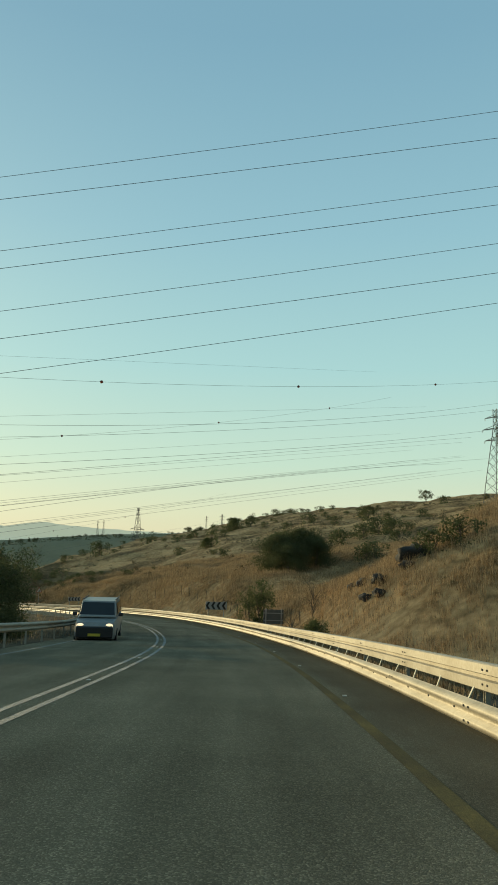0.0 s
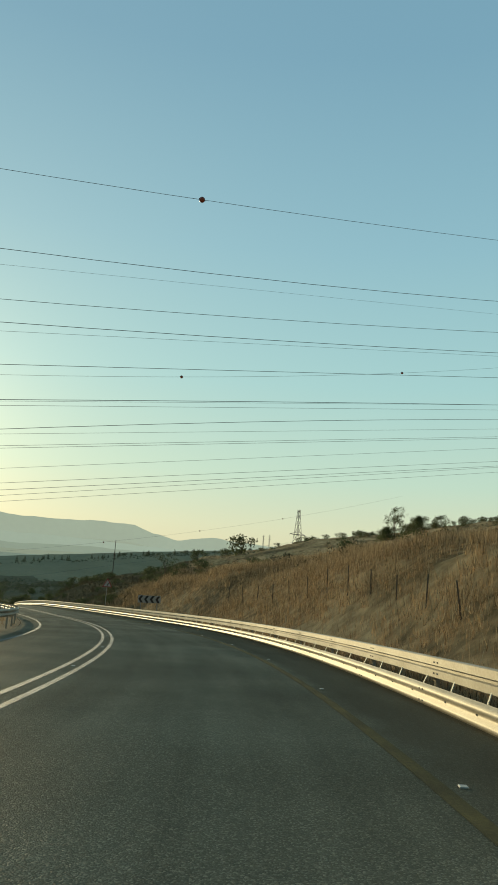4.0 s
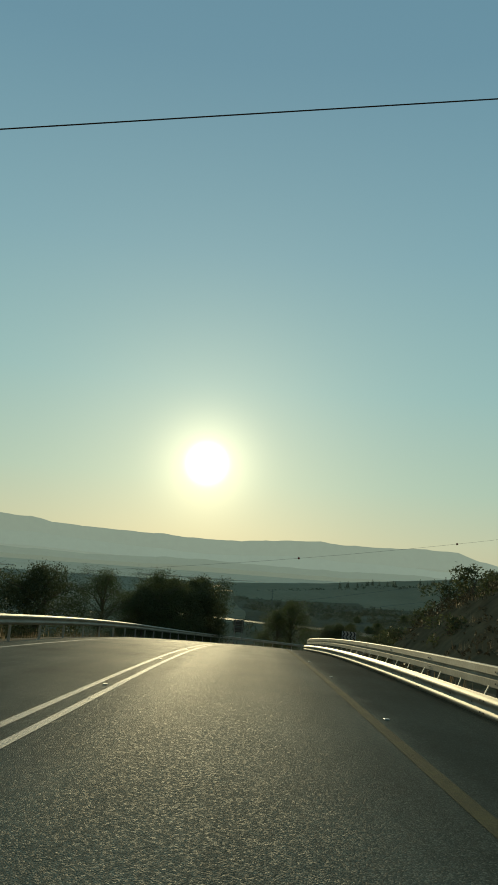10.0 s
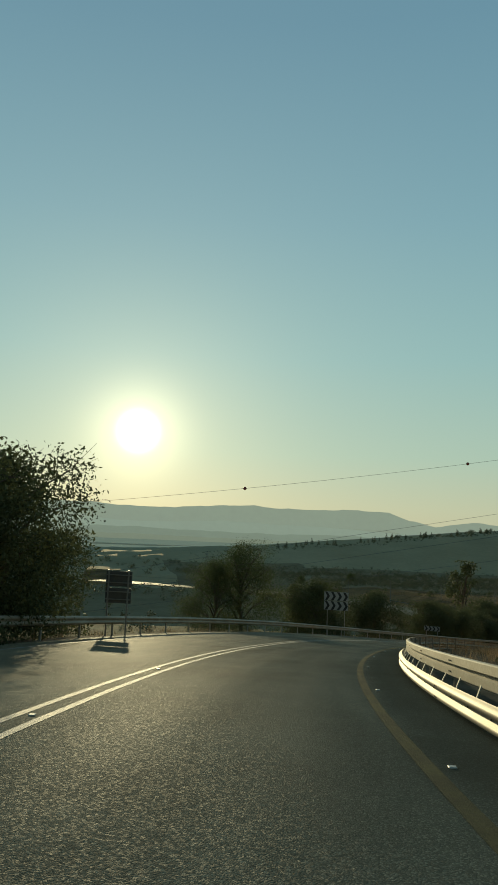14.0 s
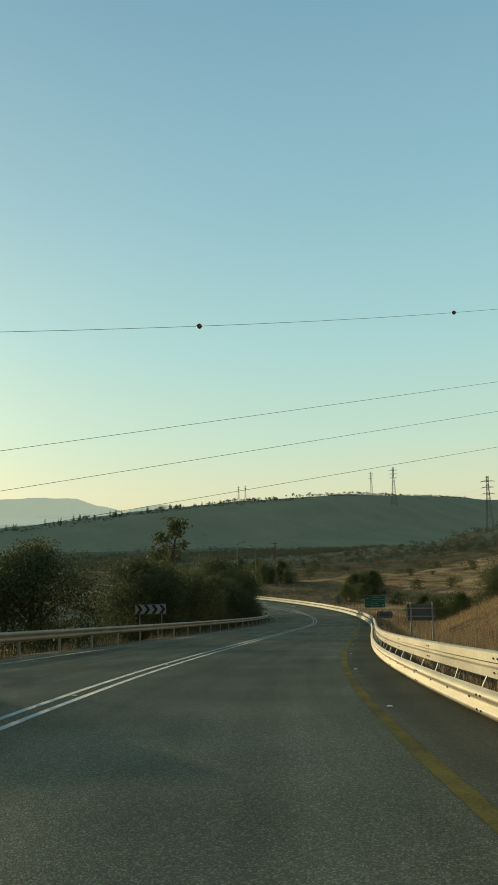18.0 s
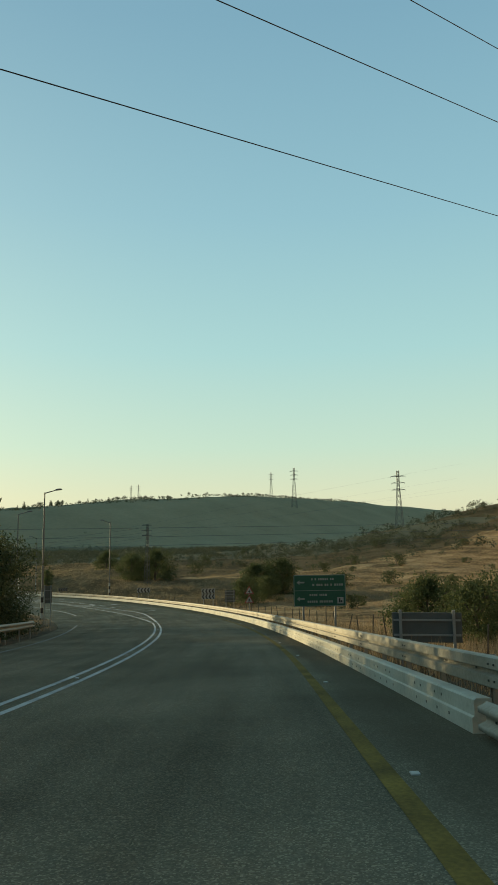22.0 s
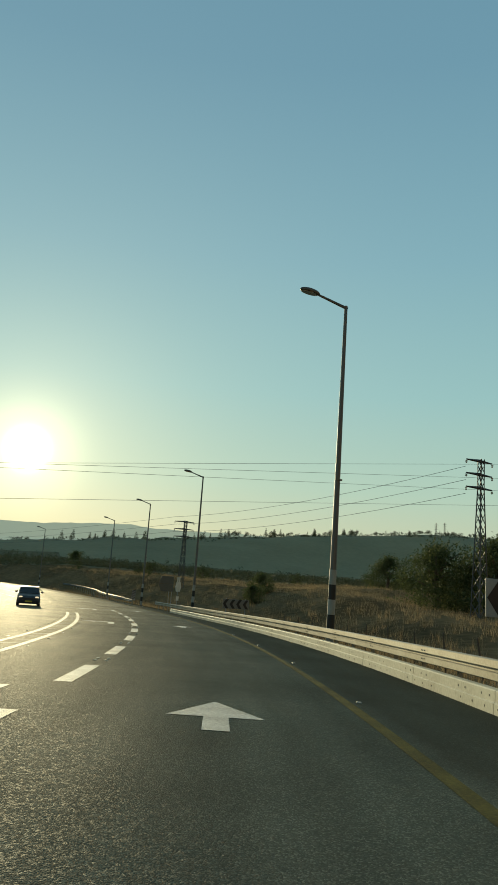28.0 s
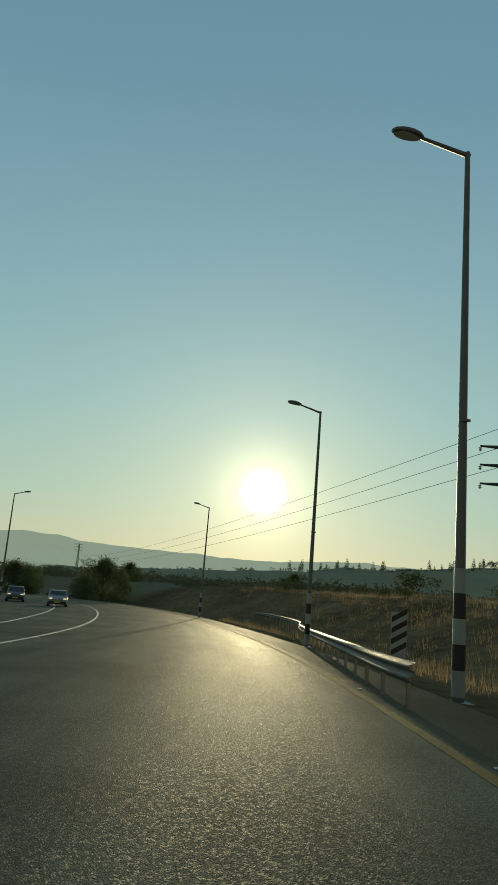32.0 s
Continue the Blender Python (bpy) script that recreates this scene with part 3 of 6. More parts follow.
FLAT_BEAM = [(0.0, 0.158), (-0.06, 0.154), (-0.082, 0.14), (-0.086, 0.036), (-0.034, 0.02), (-0.034, -0.02), (-0.086, -0.036), (-0.082, -0.14), (-0.06, -0.154), (0.0, -0.158)]
POST_STEEL = material("post_steel", [(0.20, 0.19, 0.16), (0.32, 0.30, 0.25), (0.42, 0.40, 0.34)], 0.6, metal=0.4, scale=2, fine=30, bump=0.12)
BOLT = plain("bolt_dark", (0.08, 0.07, 0.055), 0.6, metal=0.3)


def shifted(outline, dx, dz):
    return [(a + dx, b + dz) for a, b in outline]


def guardrail(label, table, s0, s1, beams, post_every, post_at, post_top, side=1, step=4.0, braces=False):
    g = thing("guardrail", label, "guardrail")
    s = s0
    V, F = [], []
    while s < s1 - 0.1:
        e = min(s + step + 0.06, s1)
        q = np.linspace(s, e, 5)
        for dx, dz, oc, m in beams:
            profile_along("beam", q, lat_of(table, q), [(side * a, b) for a, b in shifted(oc, dx, dz)], m, g, shade=oc is W_BEAM)
            for s_b, z_b in ((s + 0.12, 0.08), (s + 0.12, -0.08), (s + 0.28, 0.08), (s + 0.28, -0.08), (s + 0.9, 0.0), (s + 2.1, 0.0), (s + 3.3, 0.0)) if side > 0 else ():
                l_b = float(lat_of(table, np.array([s_b]))[0]) + dx - (0.088 if z_b else 0.014)
                c0 = len(V)
                V += [on_road(s_b + u * 0.016, l_b, dz + z_b + w) for u, w in ((-1, -0.012), (1, -0.012), (1, 0.012), (-1, 0.012))]
                V += [on_road(s_b + u * 0.012, l_b - 0.01, dz + z_b + w) for u, w in ((-1, -0.009), (1, -0.009), (1, 0.009), (-1, 0.009))]
                F += [(c0 + 4, c0 + 5, c0 + 6, c0 + 7)] + [(c0 + k, c0 + (k + 1) % 4, c0 + 4 + (k + 1) % 4, c0 + 4 + k) for k in range(4)]
        s += step
    if V:
        tagged(mesh_object("bolts", V, F, BOLT, g), "small dark bolt heads along the beams", kind="stuff")
    me = None
    for s in np.arange(s0 + 0.6, s1 - 0.2, post_every):
        l = float(lat_of(table, np.array([s]))[0]) + side * post_at
        if me is None:
            bm = bmesh.new()
            for a, b, c, d in ((0.0, 0.03, 0.006, 0.07), (-0.035, 0.0, 0.06, 0.006), (0.035, 0.0, 0.06, 0.006)):
                add_box(bm, (c, d, post_top + 0.7), (b, a, (post_top - 0.7) / 2))
            add_box(bm, (0.03, 0.05, 0.05), (-0.045 * side, 0, post_top - 0.16), bevel=0.008)
            ob = part("post", bm, POST_STEEL, g)
            me = ob.data
        else:
            ob = new("post", me)
            ob.parent = g
        ob.matrix_world = Matrix.Translation(on_road(s, l)) @ pose(0, 0, 0, 0, 0, math.degrees(heading(s)))
    # thin flat braces between the lower and the upper beam, upright at the posts and leaning between them
    for lean, first in ((0.0, 0.6), (0.13, 1.93), (0.13, 3.27)) if braces else ():
        me = None
        for s in np.arange(s0 + first, s1 - 0.2, 4.0):
            if me is None:
                bm = bmesh.new()
                ring = [bm.verts.new((0.10 + 0.17 * u, lean * u + w, 0.20 + 0.34 * u)) for u, w in ((0, -0.02), (0, 0.02), (1, 0.02), (1, -0.02))]
                back = [bm.verts.new((q.co.x + 0.012, q.co.y, q.co.z - 0.006)) for q in ring]
                bm.faces.new(ring); bm.faces.new(back[::-1])
                for k in range(4):
                    bm.faces.new((ring[k], back[k], back[(k + 1) % 4], ring[(k + 1) % 4]))
                bmesh.ops.recalc_face_normals(bm, faces=bm.faces)
                ob = part("brace", bm, BARRIER, g)
                me = ob.data
            else:
                ob = new("brace", me)
                ob.parent = g
            ob.matrix_world = Matrix.Translation(on_road(s, float(lat_of(table, np.array([s]))[0]))) @ pose(0, 0, 0, 0, 0, math.degrees(heading(s)))
    return g


BOX = [(0.006, 0.0), (0.006, 0.145), (0.03, 0.162), (0.03, 0.305), (0.05, 0.325), (0.20, 0.325), (0.20, 0.0)]
guardrail("galvanised double steel guardrail on slim posts beside the shoulder", RAIL, -36, 305.2, [(0.085, 0.17, W_BEAM, STEEL), (0.30, 0.56, FLAT_BEAM, STEEL)], 4.0, 0.37, 0.70, braces=True)
guardrail("pale guardrail with a solid low plate under the steel beam", RAIL, 305.3, 457.5, [(0.33, 0.55, FLAT_BEAM, STEEL)], 2.0, 0.40, 0.70)
guardrail("steel guardrail end curving away before the side road", RAIL, 457.6, 465.5, [(0.33, 0.55, W_BEAM, STEEL)], 2.0, 0.40, 0.70)
END_RAIL = ([468, 471, 478, 486, 494, 502, 509, 517, 525, 540], [2.6, 2.55, 3.0, 3.8, 4.8, 6.2, 8.0, 9.6, 11.0, 13.2])
# darker steel than the other rails, standing in for shade on this beam
guardrail("steel guardrail bending away along the side road", END_RAIL, 470.5, 540, [(0.1, 0.55, W_BEAM, DARK_STEEL)], 2.0, 0.17, 0.70)
guardrail("single steel guardrail on posts along the far side", ([q for q in LEFT[0]], [v - 1.15 for v in LEFT[1]]), -36, 334, [(0.0, 0.60, W_BEAM, STEEL)], 3.0, 0.06, 0.75, side=-1)
low = thing("barrier", "long pale low barrier plate standing along the asphalt", "barrier")
for s in np.arange(305.4, 457.4, 4.0):
    q = np.linspace(s, min(s + 3.98, 457.5), 5)
    profile_along("panel", q, lat_of(RAIL, q), BOX, BARRIER, low, closed=True, shade=False)
slots, sides = [], []
for s in np.arange(305.6, 457.0, 1.0):
    for ds, z in ((0.0, 0.235), (0.12, 0.08), (0.31, 0.235), (0.62, 0.085)):
        if (int(s * 7 + ds * 31)) % 3 == 0:
            continue
        l = float(lat_of(RAIL, np.array([s + ds]))[0])
        c0 = len(slots)
        slots += [on_road(s + ds + u * 0.011, l + (0.036 if z > 0.16 else 0.012) - d, z + w) for d in (-0.02, 0.012) for u, w in ((-1, -0.015), (1, -0.015), (1, 0.015), (-1, 0.015))]
        sides += [(c0 + 4, c0 + 5, c0 + 6, c0 + 7)] + [(c0 + k, c0 + (k + 1) % 4, c0 + 4 + (k + 1) % 4, c0 + 4 + k) for k in range(4)]
tagged(mesh_object("bolts", slots, sides, BOLT, low), "small dark bolt heads along the plates", kind="stuff")

# ---- far mountains ----
AZ = [-180, -90, -45, -20, -16, -13.5, -12, -6, 0, 3, 9, 14, 18, 20.5, 22, 24, 27, 30, 36, 60, 120, 180]
EL = [1.0, 1.5, 2.4, 2.9, 3.15, 3.05, 2.75, 2.6, 2.4, 2.5, 2.85, 2.7, 2.8, 2.7, 2.1, 1.7, 2.15, 1.8, 1.6, 1.3, 1.0, 1.0]


def backdrop_ridge(name, dist, az, el, rough, colour, glow, label, base=None):
    a = np.arange(-180, 180.1, 0.4)
    e = np.interp(a, az, el) + rough * wave(a * 10, a * 0, 24, 31) * 0.5 + rough * wave(a * 10, a * 0, 6, 33) * 0.25
    x, y = 120 + dist * np.sin(np.radians(a)), 200 + dist * np.cos(np.radians(a))
    top = -20 + dist * np.tan(np.radians(e))
    n = len(a)
    V = np.concatenate([np.stack([x, y, np.full(n, -90.0)], 1), np.stack([x, y, top * 0.5 - 20], 1), np.stack([x * 1.02, y * 1.02, top], 1)])
    # air haze is put into the ridge's colour, and emission brightens it
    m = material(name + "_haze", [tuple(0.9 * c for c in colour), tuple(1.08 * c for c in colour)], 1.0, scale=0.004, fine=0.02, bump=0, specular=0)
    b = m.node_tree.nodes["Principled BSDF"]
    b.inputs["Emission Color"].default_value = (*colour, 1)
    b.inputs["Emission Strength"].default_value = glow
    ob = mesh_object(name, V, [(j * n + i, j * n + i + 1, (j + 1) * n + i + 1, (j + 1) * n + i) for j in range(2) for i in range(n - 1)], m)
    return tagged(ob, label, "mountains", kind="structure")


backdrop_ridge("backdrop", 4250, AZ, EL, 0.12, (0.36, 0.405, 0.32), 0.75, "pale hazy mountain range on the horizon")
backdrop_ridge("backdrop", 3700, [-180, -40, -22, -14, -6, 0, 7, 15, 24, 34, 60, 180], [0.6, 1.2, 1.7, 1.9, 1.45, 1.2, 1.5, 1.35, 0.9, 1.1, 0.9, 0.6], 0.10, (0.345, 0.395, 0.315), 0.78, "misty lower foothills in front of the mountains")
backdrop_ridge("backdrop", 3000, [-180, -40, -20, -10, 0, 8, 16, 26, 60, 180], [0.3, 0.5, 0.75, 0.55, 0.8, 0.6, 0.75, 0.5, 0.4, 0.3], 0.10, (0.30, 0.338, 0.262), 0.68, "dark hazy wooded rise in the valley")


def backdrop_plain():
    """The hazy valley floor beyond the last trees, out to the foot of the mountains."""
    az, far = np.radians(np.arange(-64, 42.1, 2.0)), np.geomspace(1150, 3150, 22)
    aa, ff = np.meshgrid(az, far)
    x, y = 120 + ff.ravel() * np.sin(aa.ravel()), 200 + ff.ravel() * np.cos(aa.ravel())
    z = ground_height(x, y) + 1.6 - 6.0 * (ff.ravel() < 1200)
    n = len(az)
    # a sheet added above the ground; its colour and emission imitate mist
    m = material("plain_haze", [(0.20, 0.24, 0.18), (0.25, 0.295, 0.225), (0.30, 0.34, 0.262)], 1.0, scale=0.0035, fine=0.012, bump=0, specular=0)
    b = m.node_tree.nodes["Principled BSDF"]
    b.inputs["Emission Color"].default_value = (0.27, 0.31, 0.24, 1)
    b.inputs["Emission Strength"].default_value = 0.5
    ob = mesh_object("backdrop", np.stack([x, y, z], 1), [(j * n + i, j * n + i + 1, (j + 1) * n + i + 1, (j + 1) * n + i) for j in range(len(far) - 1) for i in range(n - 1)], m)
    return tagged(ob, "sheet over the valley floor with pale mist in its colour", "valley", kind="structure")


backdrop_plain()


# ---- extra markings by the junction ----
ISLE_R = ([352, 362, 368, 376, 382, 392, 402, 413, 424, 436, 446], [-3.0, -2.85, -2.65, -2.55, -2.74, -3.4, -4.0, -4.35, -4.47, -4.64, -4.72])
ISLE_L = ([352, 362, 370, 382, 390, 402, 414, 428, 446], [-3.35, -3.85, -4.25, -4.81, -5.05, -5.12, -5.05, -5.22, -5.3])
line("island_line", ISLE_R, 352, 446, 0, 0.16, WHITE_PAINT, "solid white border of the hatched traffic island")
line("island_line", ISLE_L, 352, 446, 0, 0.16, WHITE_PAINT, "solid white border of the hatched traffic island")
hatching = thing("hatching", "white cross stripes inside the painted traffic island", "road marking", kind="structure")
for s in np.arange(357, 444, 1.7):
    a, b = float(lat_of(ISLE_L, np.array([s]))[0]), float(lat_of(ISLE_R, np.array([s]))[0])
    V = [on_road(s, a, 0.005), on_road(s + 0.13, a, 0.005), on_road(s + 0.7, b, 0.005), on_road(s + 0.57, b, 0.005)]
    mesh_object("stripe", V, [(0, 1, 2, 3)], WHITE_PAINT, hatching)
dashes = thing("dashed_line", "broken white line between the two lanes", "road marking", kind="structure")
for s in np.arange(394.4, 454, 5.8):
    q = np.linspace(s, s + 2.9, 3)
    l = lat_of(CENTRE, q)
    ribbon("dash", q, l - 0.13, l + 0.13, 0.005, WHITE_PAINT, dashes)
line("edge_line", ([374, 382, 400, 420, 446, 470], [-9.0, -9.24, -9.8, -9.9, -10.2, -10.6]), 374, 470, 0, 0.14, WHITE_PAINT, "white edge line on the far side of the junction")
line("edge_line", ([480, 490, 500, 518, 560], [-8.2, -8.36, -8.78, -9.08, -9.2]), 480, 560, 0, 0.14, WHITE_PAINT, "white edge line beyond the junction")
line("centre_line", ([478, 496, 512, 560], [-5.4, -5.5, -5.58, -5.6]), 478, 560, 0, 0.13, WHITE_PAINT, "white centre line with studs beyond the junction")
q = np.array([456.2, 456.42])
tagged(ribbon("stop_line", q, np.array([-5.2, -5.2]), np.array([-1.5, -1.5]), 0.005, WHITE_PAINT), "white stop line across the turning lane", "road marking", kind="structure")


def flat_shape(name, pieces, s, lat, mat, label, group):
    """Paint on the road: each piece a ring of (sideways, ahead)."""
    V, F = [], []
    for ring in pieces:
        F.append(tuple(range(len(V), len(V) + len(ring))))
        V += [on_road(s + y, lat + x, 0.007) for x, y in ring]
    return tagged(mesh_object(name, V, F, mat), label, "road marking", group=group)


ARROW = [[(-0.14, 0), (0.14, 0), (0.14, 0.9), (-0.14, 0.9)], [(-0.55, 0.9), (0.55, 0.9), (0.0, 2.2)]]
for s, l in ((380.5, -0.2), (402.6, 0.0), (430.15, 0.48), (454.5, 0.5)):
    flat_shape("road_arrow", ARROW, s, l, WHITE_PAINT, "white straight-ahead arrow painted on the asphalt", "lane arrows")
TURN = [[(0.1, 0), (0.4, 0), (0.4, 2.2), (0.1, 2.2)], [(-0.5, 1.75), (0.1, 1.75), (0.1, 2.2), (-0.5, 2.2)], [(-0.5, 1.3), (-0.5, 2.6), (-1.1, 1.95)]]
for s, l in ((403.0, -3.1), (430.0, -3.2), (453.5, -3.2)):
    flat_shape("turn_arrow", TURN, s, l, WHITE_PAINT, "white left-turn arrow painted on the asphalt", "lane arrows")

# ---- raised road studs ----
STUD = plain("stud_plastic", (0.38, 0.37, 0.33), 0.5)
REFLECTOR = plain("stud_reflector", (0.8, 0.8, 0.75), 0.15, metal=0.6)
bm = bmesh.new()
add_box(bm, (0.07, 0.065, 0.016), (0, 0, 0.008), bevel=0.005)
stud0 = thing("road_stud", "small raised reflective stud glued to the asphalt", "road stud", group="road studs")
part("body", bm, STUD, stud0)
bm = bmesh.new()
add_box(bm, (0.055, 0.005, 0.008), (0, -0.033, 0.009))
part("reflector", bm, REFLECTOR, stud0)
stud_rows = [(s, float(lat_of(YELLOW, np.array([s]))[0]) + 0.2) for s in np.arange(4.5, 478, 6.8)] + [(s, float(lat_of(CENTRE, np.array([s]))[0])) for s in np.arange(6, 350, 6.8)] + [(s + ds, float(lat_of(CENTRE, np.array([s]))[0]) + dl) for s in np.arange(410.3, 456, 5.8) for ds in (-0.25, 0.25) for dl in (-0.11, 0.11)] + [(s, -5.28) for s in np.arange(479, 520, 3.2)] + [(s, float(lat_of(t_, np.array([s]))[0]) + d_) for t_, d_ in ((ISLE_R, 0.22), (ISLE_L, -0.22)) for s in np.arange(372, 440, 3.4)]
for n_, (s, l) in enumerate(stud_rows):
    m = Matrix.Translation(on_road(s, l, 0.002)) @ pose(0, 0, 0, 0, 0, math.degrees(heading(s)))
    if n_ == 0:
        stud0.matrix_world = m
    else:
        copy_thing(stud0, m)

# ---- signs ----
SIGN_WHITE = plain("sign_white", (0.30, 0.31, 0.30), 0.6)
SIGN_DULL = plain("sign_dull_white", (0.26, 0.28, 0.26), 0.5)
# a darker sign white that holds the shade of a backlit board
SIGN_SHADED = plain("sign_shaded_white", (0.15, 0.155, 0.14), 0.7)
SIGN_BLACK = plain("sign_black", (0.018, 0.018, 0.02), 0.45)
SIGN_RED = plain("sign_red", (0.24, 0.035, 0.028), 0.6)
SIGN_GREEN = plain("sign_green", (0.012, 0.085, 0.055), 0.5)
SIGN_BACK = plain("sign_back_grey", (0.10, 0.10, 0.092), 0.7, metal=0.1)
POST = plain("galvanised_post", (0.30, 0.30, 0.29), 0.5, metal=0.6)


def stand_pose(s, lat, face_s=None, flip=0.0):
    """A thing's pose beside the road, its front towards drivers."""
    p = on_road(s, lat)
    z = place_z(p.x, p.y)
    return Matrix.Translation((p.x, p.y, z)) @ pose(0, 0, 0, 0, 0, math.degrees(heading(s - 14 if face_s is None else face_s)) + flip), p.z - z


def polygon_plate(bm, pts, y0, y1):
    """An upright plate in x, z between depths y0 and y1."""
    a = [bm.verts.new((x, y0, z)) for x, z in pts]
    b = [bm.verts.new((x, y1, z)) for x, z in pts]
    n = len(pts)
    bm.faces.new(a)
    bm.faces.new(b[::-1])
    for i in range(n):
        bm.faces.new((a[(i + 1) % n], a[i], b[i], b[(i + 1) % n]))


def posts(t, xs, top, low, r=0.035):
    for x in xs:
        bm = bmesh.new()
        add_tube(bm, (x, 0.05, low), (x, 0.05, top), r, n=8)
        part("post", bm, POST, t)


def chevron_board(s, lat, mid_h, width, row_h, rows=1, right=False, label="", arrows=4, face=None, sheet=None):
    m, lift = stand_pose(s, lat, face)
    t = thing("chevron_sign", label or "black and white chevron curve sign on two steel posts", "road sign", m, group="chevron signs")
    h0 = mid_h + lift - rows * (row_h + 0.05) / 2
    for r in range(rows):
        z0 = h0 + r * (row_h + 0.06)
        bm = bmesh.new()
        add_box(bm, (width, 0.03, row_h), (0, 0, z0 + row_h / 2), bevel=0.008)
        pn = part("panel", bm, sheet or SIGN_WHITE, t)
        w = width / arrows
        for k in range(arrows):
            x0 = -width / 2 + k * w + w * 0.05
            d = w * 0.42
            pts = [(x0 + d, z0 + 0.015), (x0 + d + w * 0.42, z0 + 0.015), (x0 + w * 0.42, z0 + row_h / 2), (x0 + d + w * 0.42, z0 + row_h - 0.015), (x0 + d, z0 + row_h - 0.015), (x0, z0 + row_h / 2)]
            if right:
                pts = [(-x, z) for x, z in pts][::-1]
            bm = bmesh.new()
            polygon_plate(bm, pts, -0.020, -0.0155)
            bmesh.ops.recalc_face_normals(bm, faces=bm.faces)
            part("chevron", bm, SIGN_BLACK, pn)
    posts(t, (-width * 0.36, width * 0.36), h0 + rows * (row_h + 0.05), -0.5)
    return t


def triangle(size, zc):
    h = size * 0.866
    return [(-size / 2, zc - h / 3), (size / 2, zc - h / 3), (0, zc + 2 * h / 3)]


def warning_sign(s, lat, heights, size, symbols, label, flip=0.0, face=None):
    m, lift = stand_pose(s, lat, face, flip)
    t = thing("warning_sign", label, "road sign", m)
    for zc, symbol in zip(heights, symbols):
        zc += lift
        bm = bmesh.new(); polygon_plate(bm, triangle(size, zc), -0.012, 0.0); bmesh.ops.recalc_face_normals(bm, faces=bm.faces)
        pl = part("plate", bm, SIGN_RED, t, "red-bordered triangular plate")
        bm = bmesh.new(); polygon_plate(bm, triangle(size * 0.72, zc), -0.017, -0.0125); bmesh.ops.recalc_face_normals(bm, faces=bm.faces)
        part("face", bm, SIGN_WHITE, pl, "white face")
        bm = bmesh.new()
        for x, z, w, h in symbol:
            add_box(bm, (w * size, 0.004, h * size), (x * size, -0.0195, zc + z * size))
        part("symbol", bm, SIGN_BLACK, pl, "black symbol")
        bm = bmesh.new(); polygon_plate(bm, triangle(size * 0.98, zc), 0.0005, 0.004); bmesh.ops.recalc_face_normals(bm, faces=bm.faces)
        part("backing", bm, SIGN_BACK, pl)
    posts(t, (0,), max(heights) + lift + size * 0.3, -0.5, 0.03)
    return t


def back_board(s, lat, mid_h, width, row_h, rows, label, turn=0.0):
    m, lift = stand_pose(s, lat, None, turn)
    t = thing("sign_board", label, "road sign", m)
    h0 = mid_h + lift - rows * (row_h + 0.06) / 2
    for r in range(rows):
        z0 = h0 + r * (row_h + 0.06)
        bm = bmesh.new()
        add_box(bm, (width, 0.03, row_h), (0, 0.05, z0 + row_h / 2), bevel=0.008)
        pn = part("panel", bm, SIGN_BACK, t)
        for zz_ in (0.25, 0.75):
            bm = bmesh.new()
            add_box(bm, (width * 0.96, 0.03, 0.04), (0, 0.02, z0 + row_h * zz_))
            part("rail", bm, POST, pn)
    for x in (-width * 0.38, width * 0.38):
        bm = bmesh.new()
        add_box(bm, (0.06, 0.05, h0 + rows * (row_h + 0.06) + 0.5), (x, -0.02, (h0 + rows * (row_h + 0.06) - 0.5) / 2))
        part("post", bm, POST, t)
    return t


chevron_board(62.0, 4.5, 1.5, 1.85, 0.66)
chevron_board(111.5, 4.9, 1.55, 1.85, 0.57)
chevron_board(258.0, -12.2, 3.15, 2.4, 0.85, rows=2, right=True, label="two-row chevron board pointing along the bend", face=225)
chevron_board(286.0, -12.2, 1.54, 2.0, 0.6, right=True, label="single-row chevron board beyond the far guardrail", face=243)
chevron_board(373.5, 4.3, 1.75, 1.4, 0.5, rows=2, label="two-row black and white chevron board on posts")
chevron_board(408.0, 5.8, 1.7, 2.0, 0.68)
chevron_board(443.4, 5.6, 1.2, 1.8, 0.62, label="chevron curve sign on two posts in dry grass, backlit shade in its white", sheet=SIGN_SHADED)
CURVE = [(0.0, -0.12, 0.06, 0.2), (0.05, 0.0, 0.12, 0.06), (0.1, 0.08, 0.06, 0.14)]
JUNCTION = [(0.05, -0.02, 0.07, 0.36), (-0.06, -0.02, 0.16, 0.06)]
NARROW = [(-0.06, -0.04, 0.05, 0.3), (0.05, -0.04, 0.05, 0.3), (0.0, 0.08, 0.05, 0.2)]
warning_sign(123.9, 4.3, (2.72,), 0.98, (CURVE,), "triangular warning sign on a steel post behind the guardrail", face=112)
warning_sign(137.0, -8.0, (2.05,), 0.66, (CURVE,), "back of a triangular warning sign on the far side", flip=180)
back_board(137.6, -8.0, 1.25, 1.0, 0.6, 1, "grey sign back below the far warning sign")
back_board(46.0, 5.1, 0.98, 1.3, 0.9, 1, "low grey sign back standing in the grass")
warning_sign(350.5, 3.6, (2.03, 1.39), 0.70, (JUNCTION, NARROW), "two stacked triangular warning signs on one post", face=338)
back_board(217.0, -8.6, 1.95, 1.1, 0.62, 2, "two grey sign backs stacked on posts by the far guardrail")
back_board(265.5, 3.6, 1.28, 0.95, 0.55, 1, "small grey sign back beside the guardrail", turn=-4)
back_board(313.7, 3.9, 0.80, 1.45, 0.62, 1, "grey back of a low road sign in dry grass", turn=-8)
back_board(371.0, 6.0, 1.5, 1.05, 0.58, 2, "two grey sign backs stacked beside the chevron board", turn=-6)
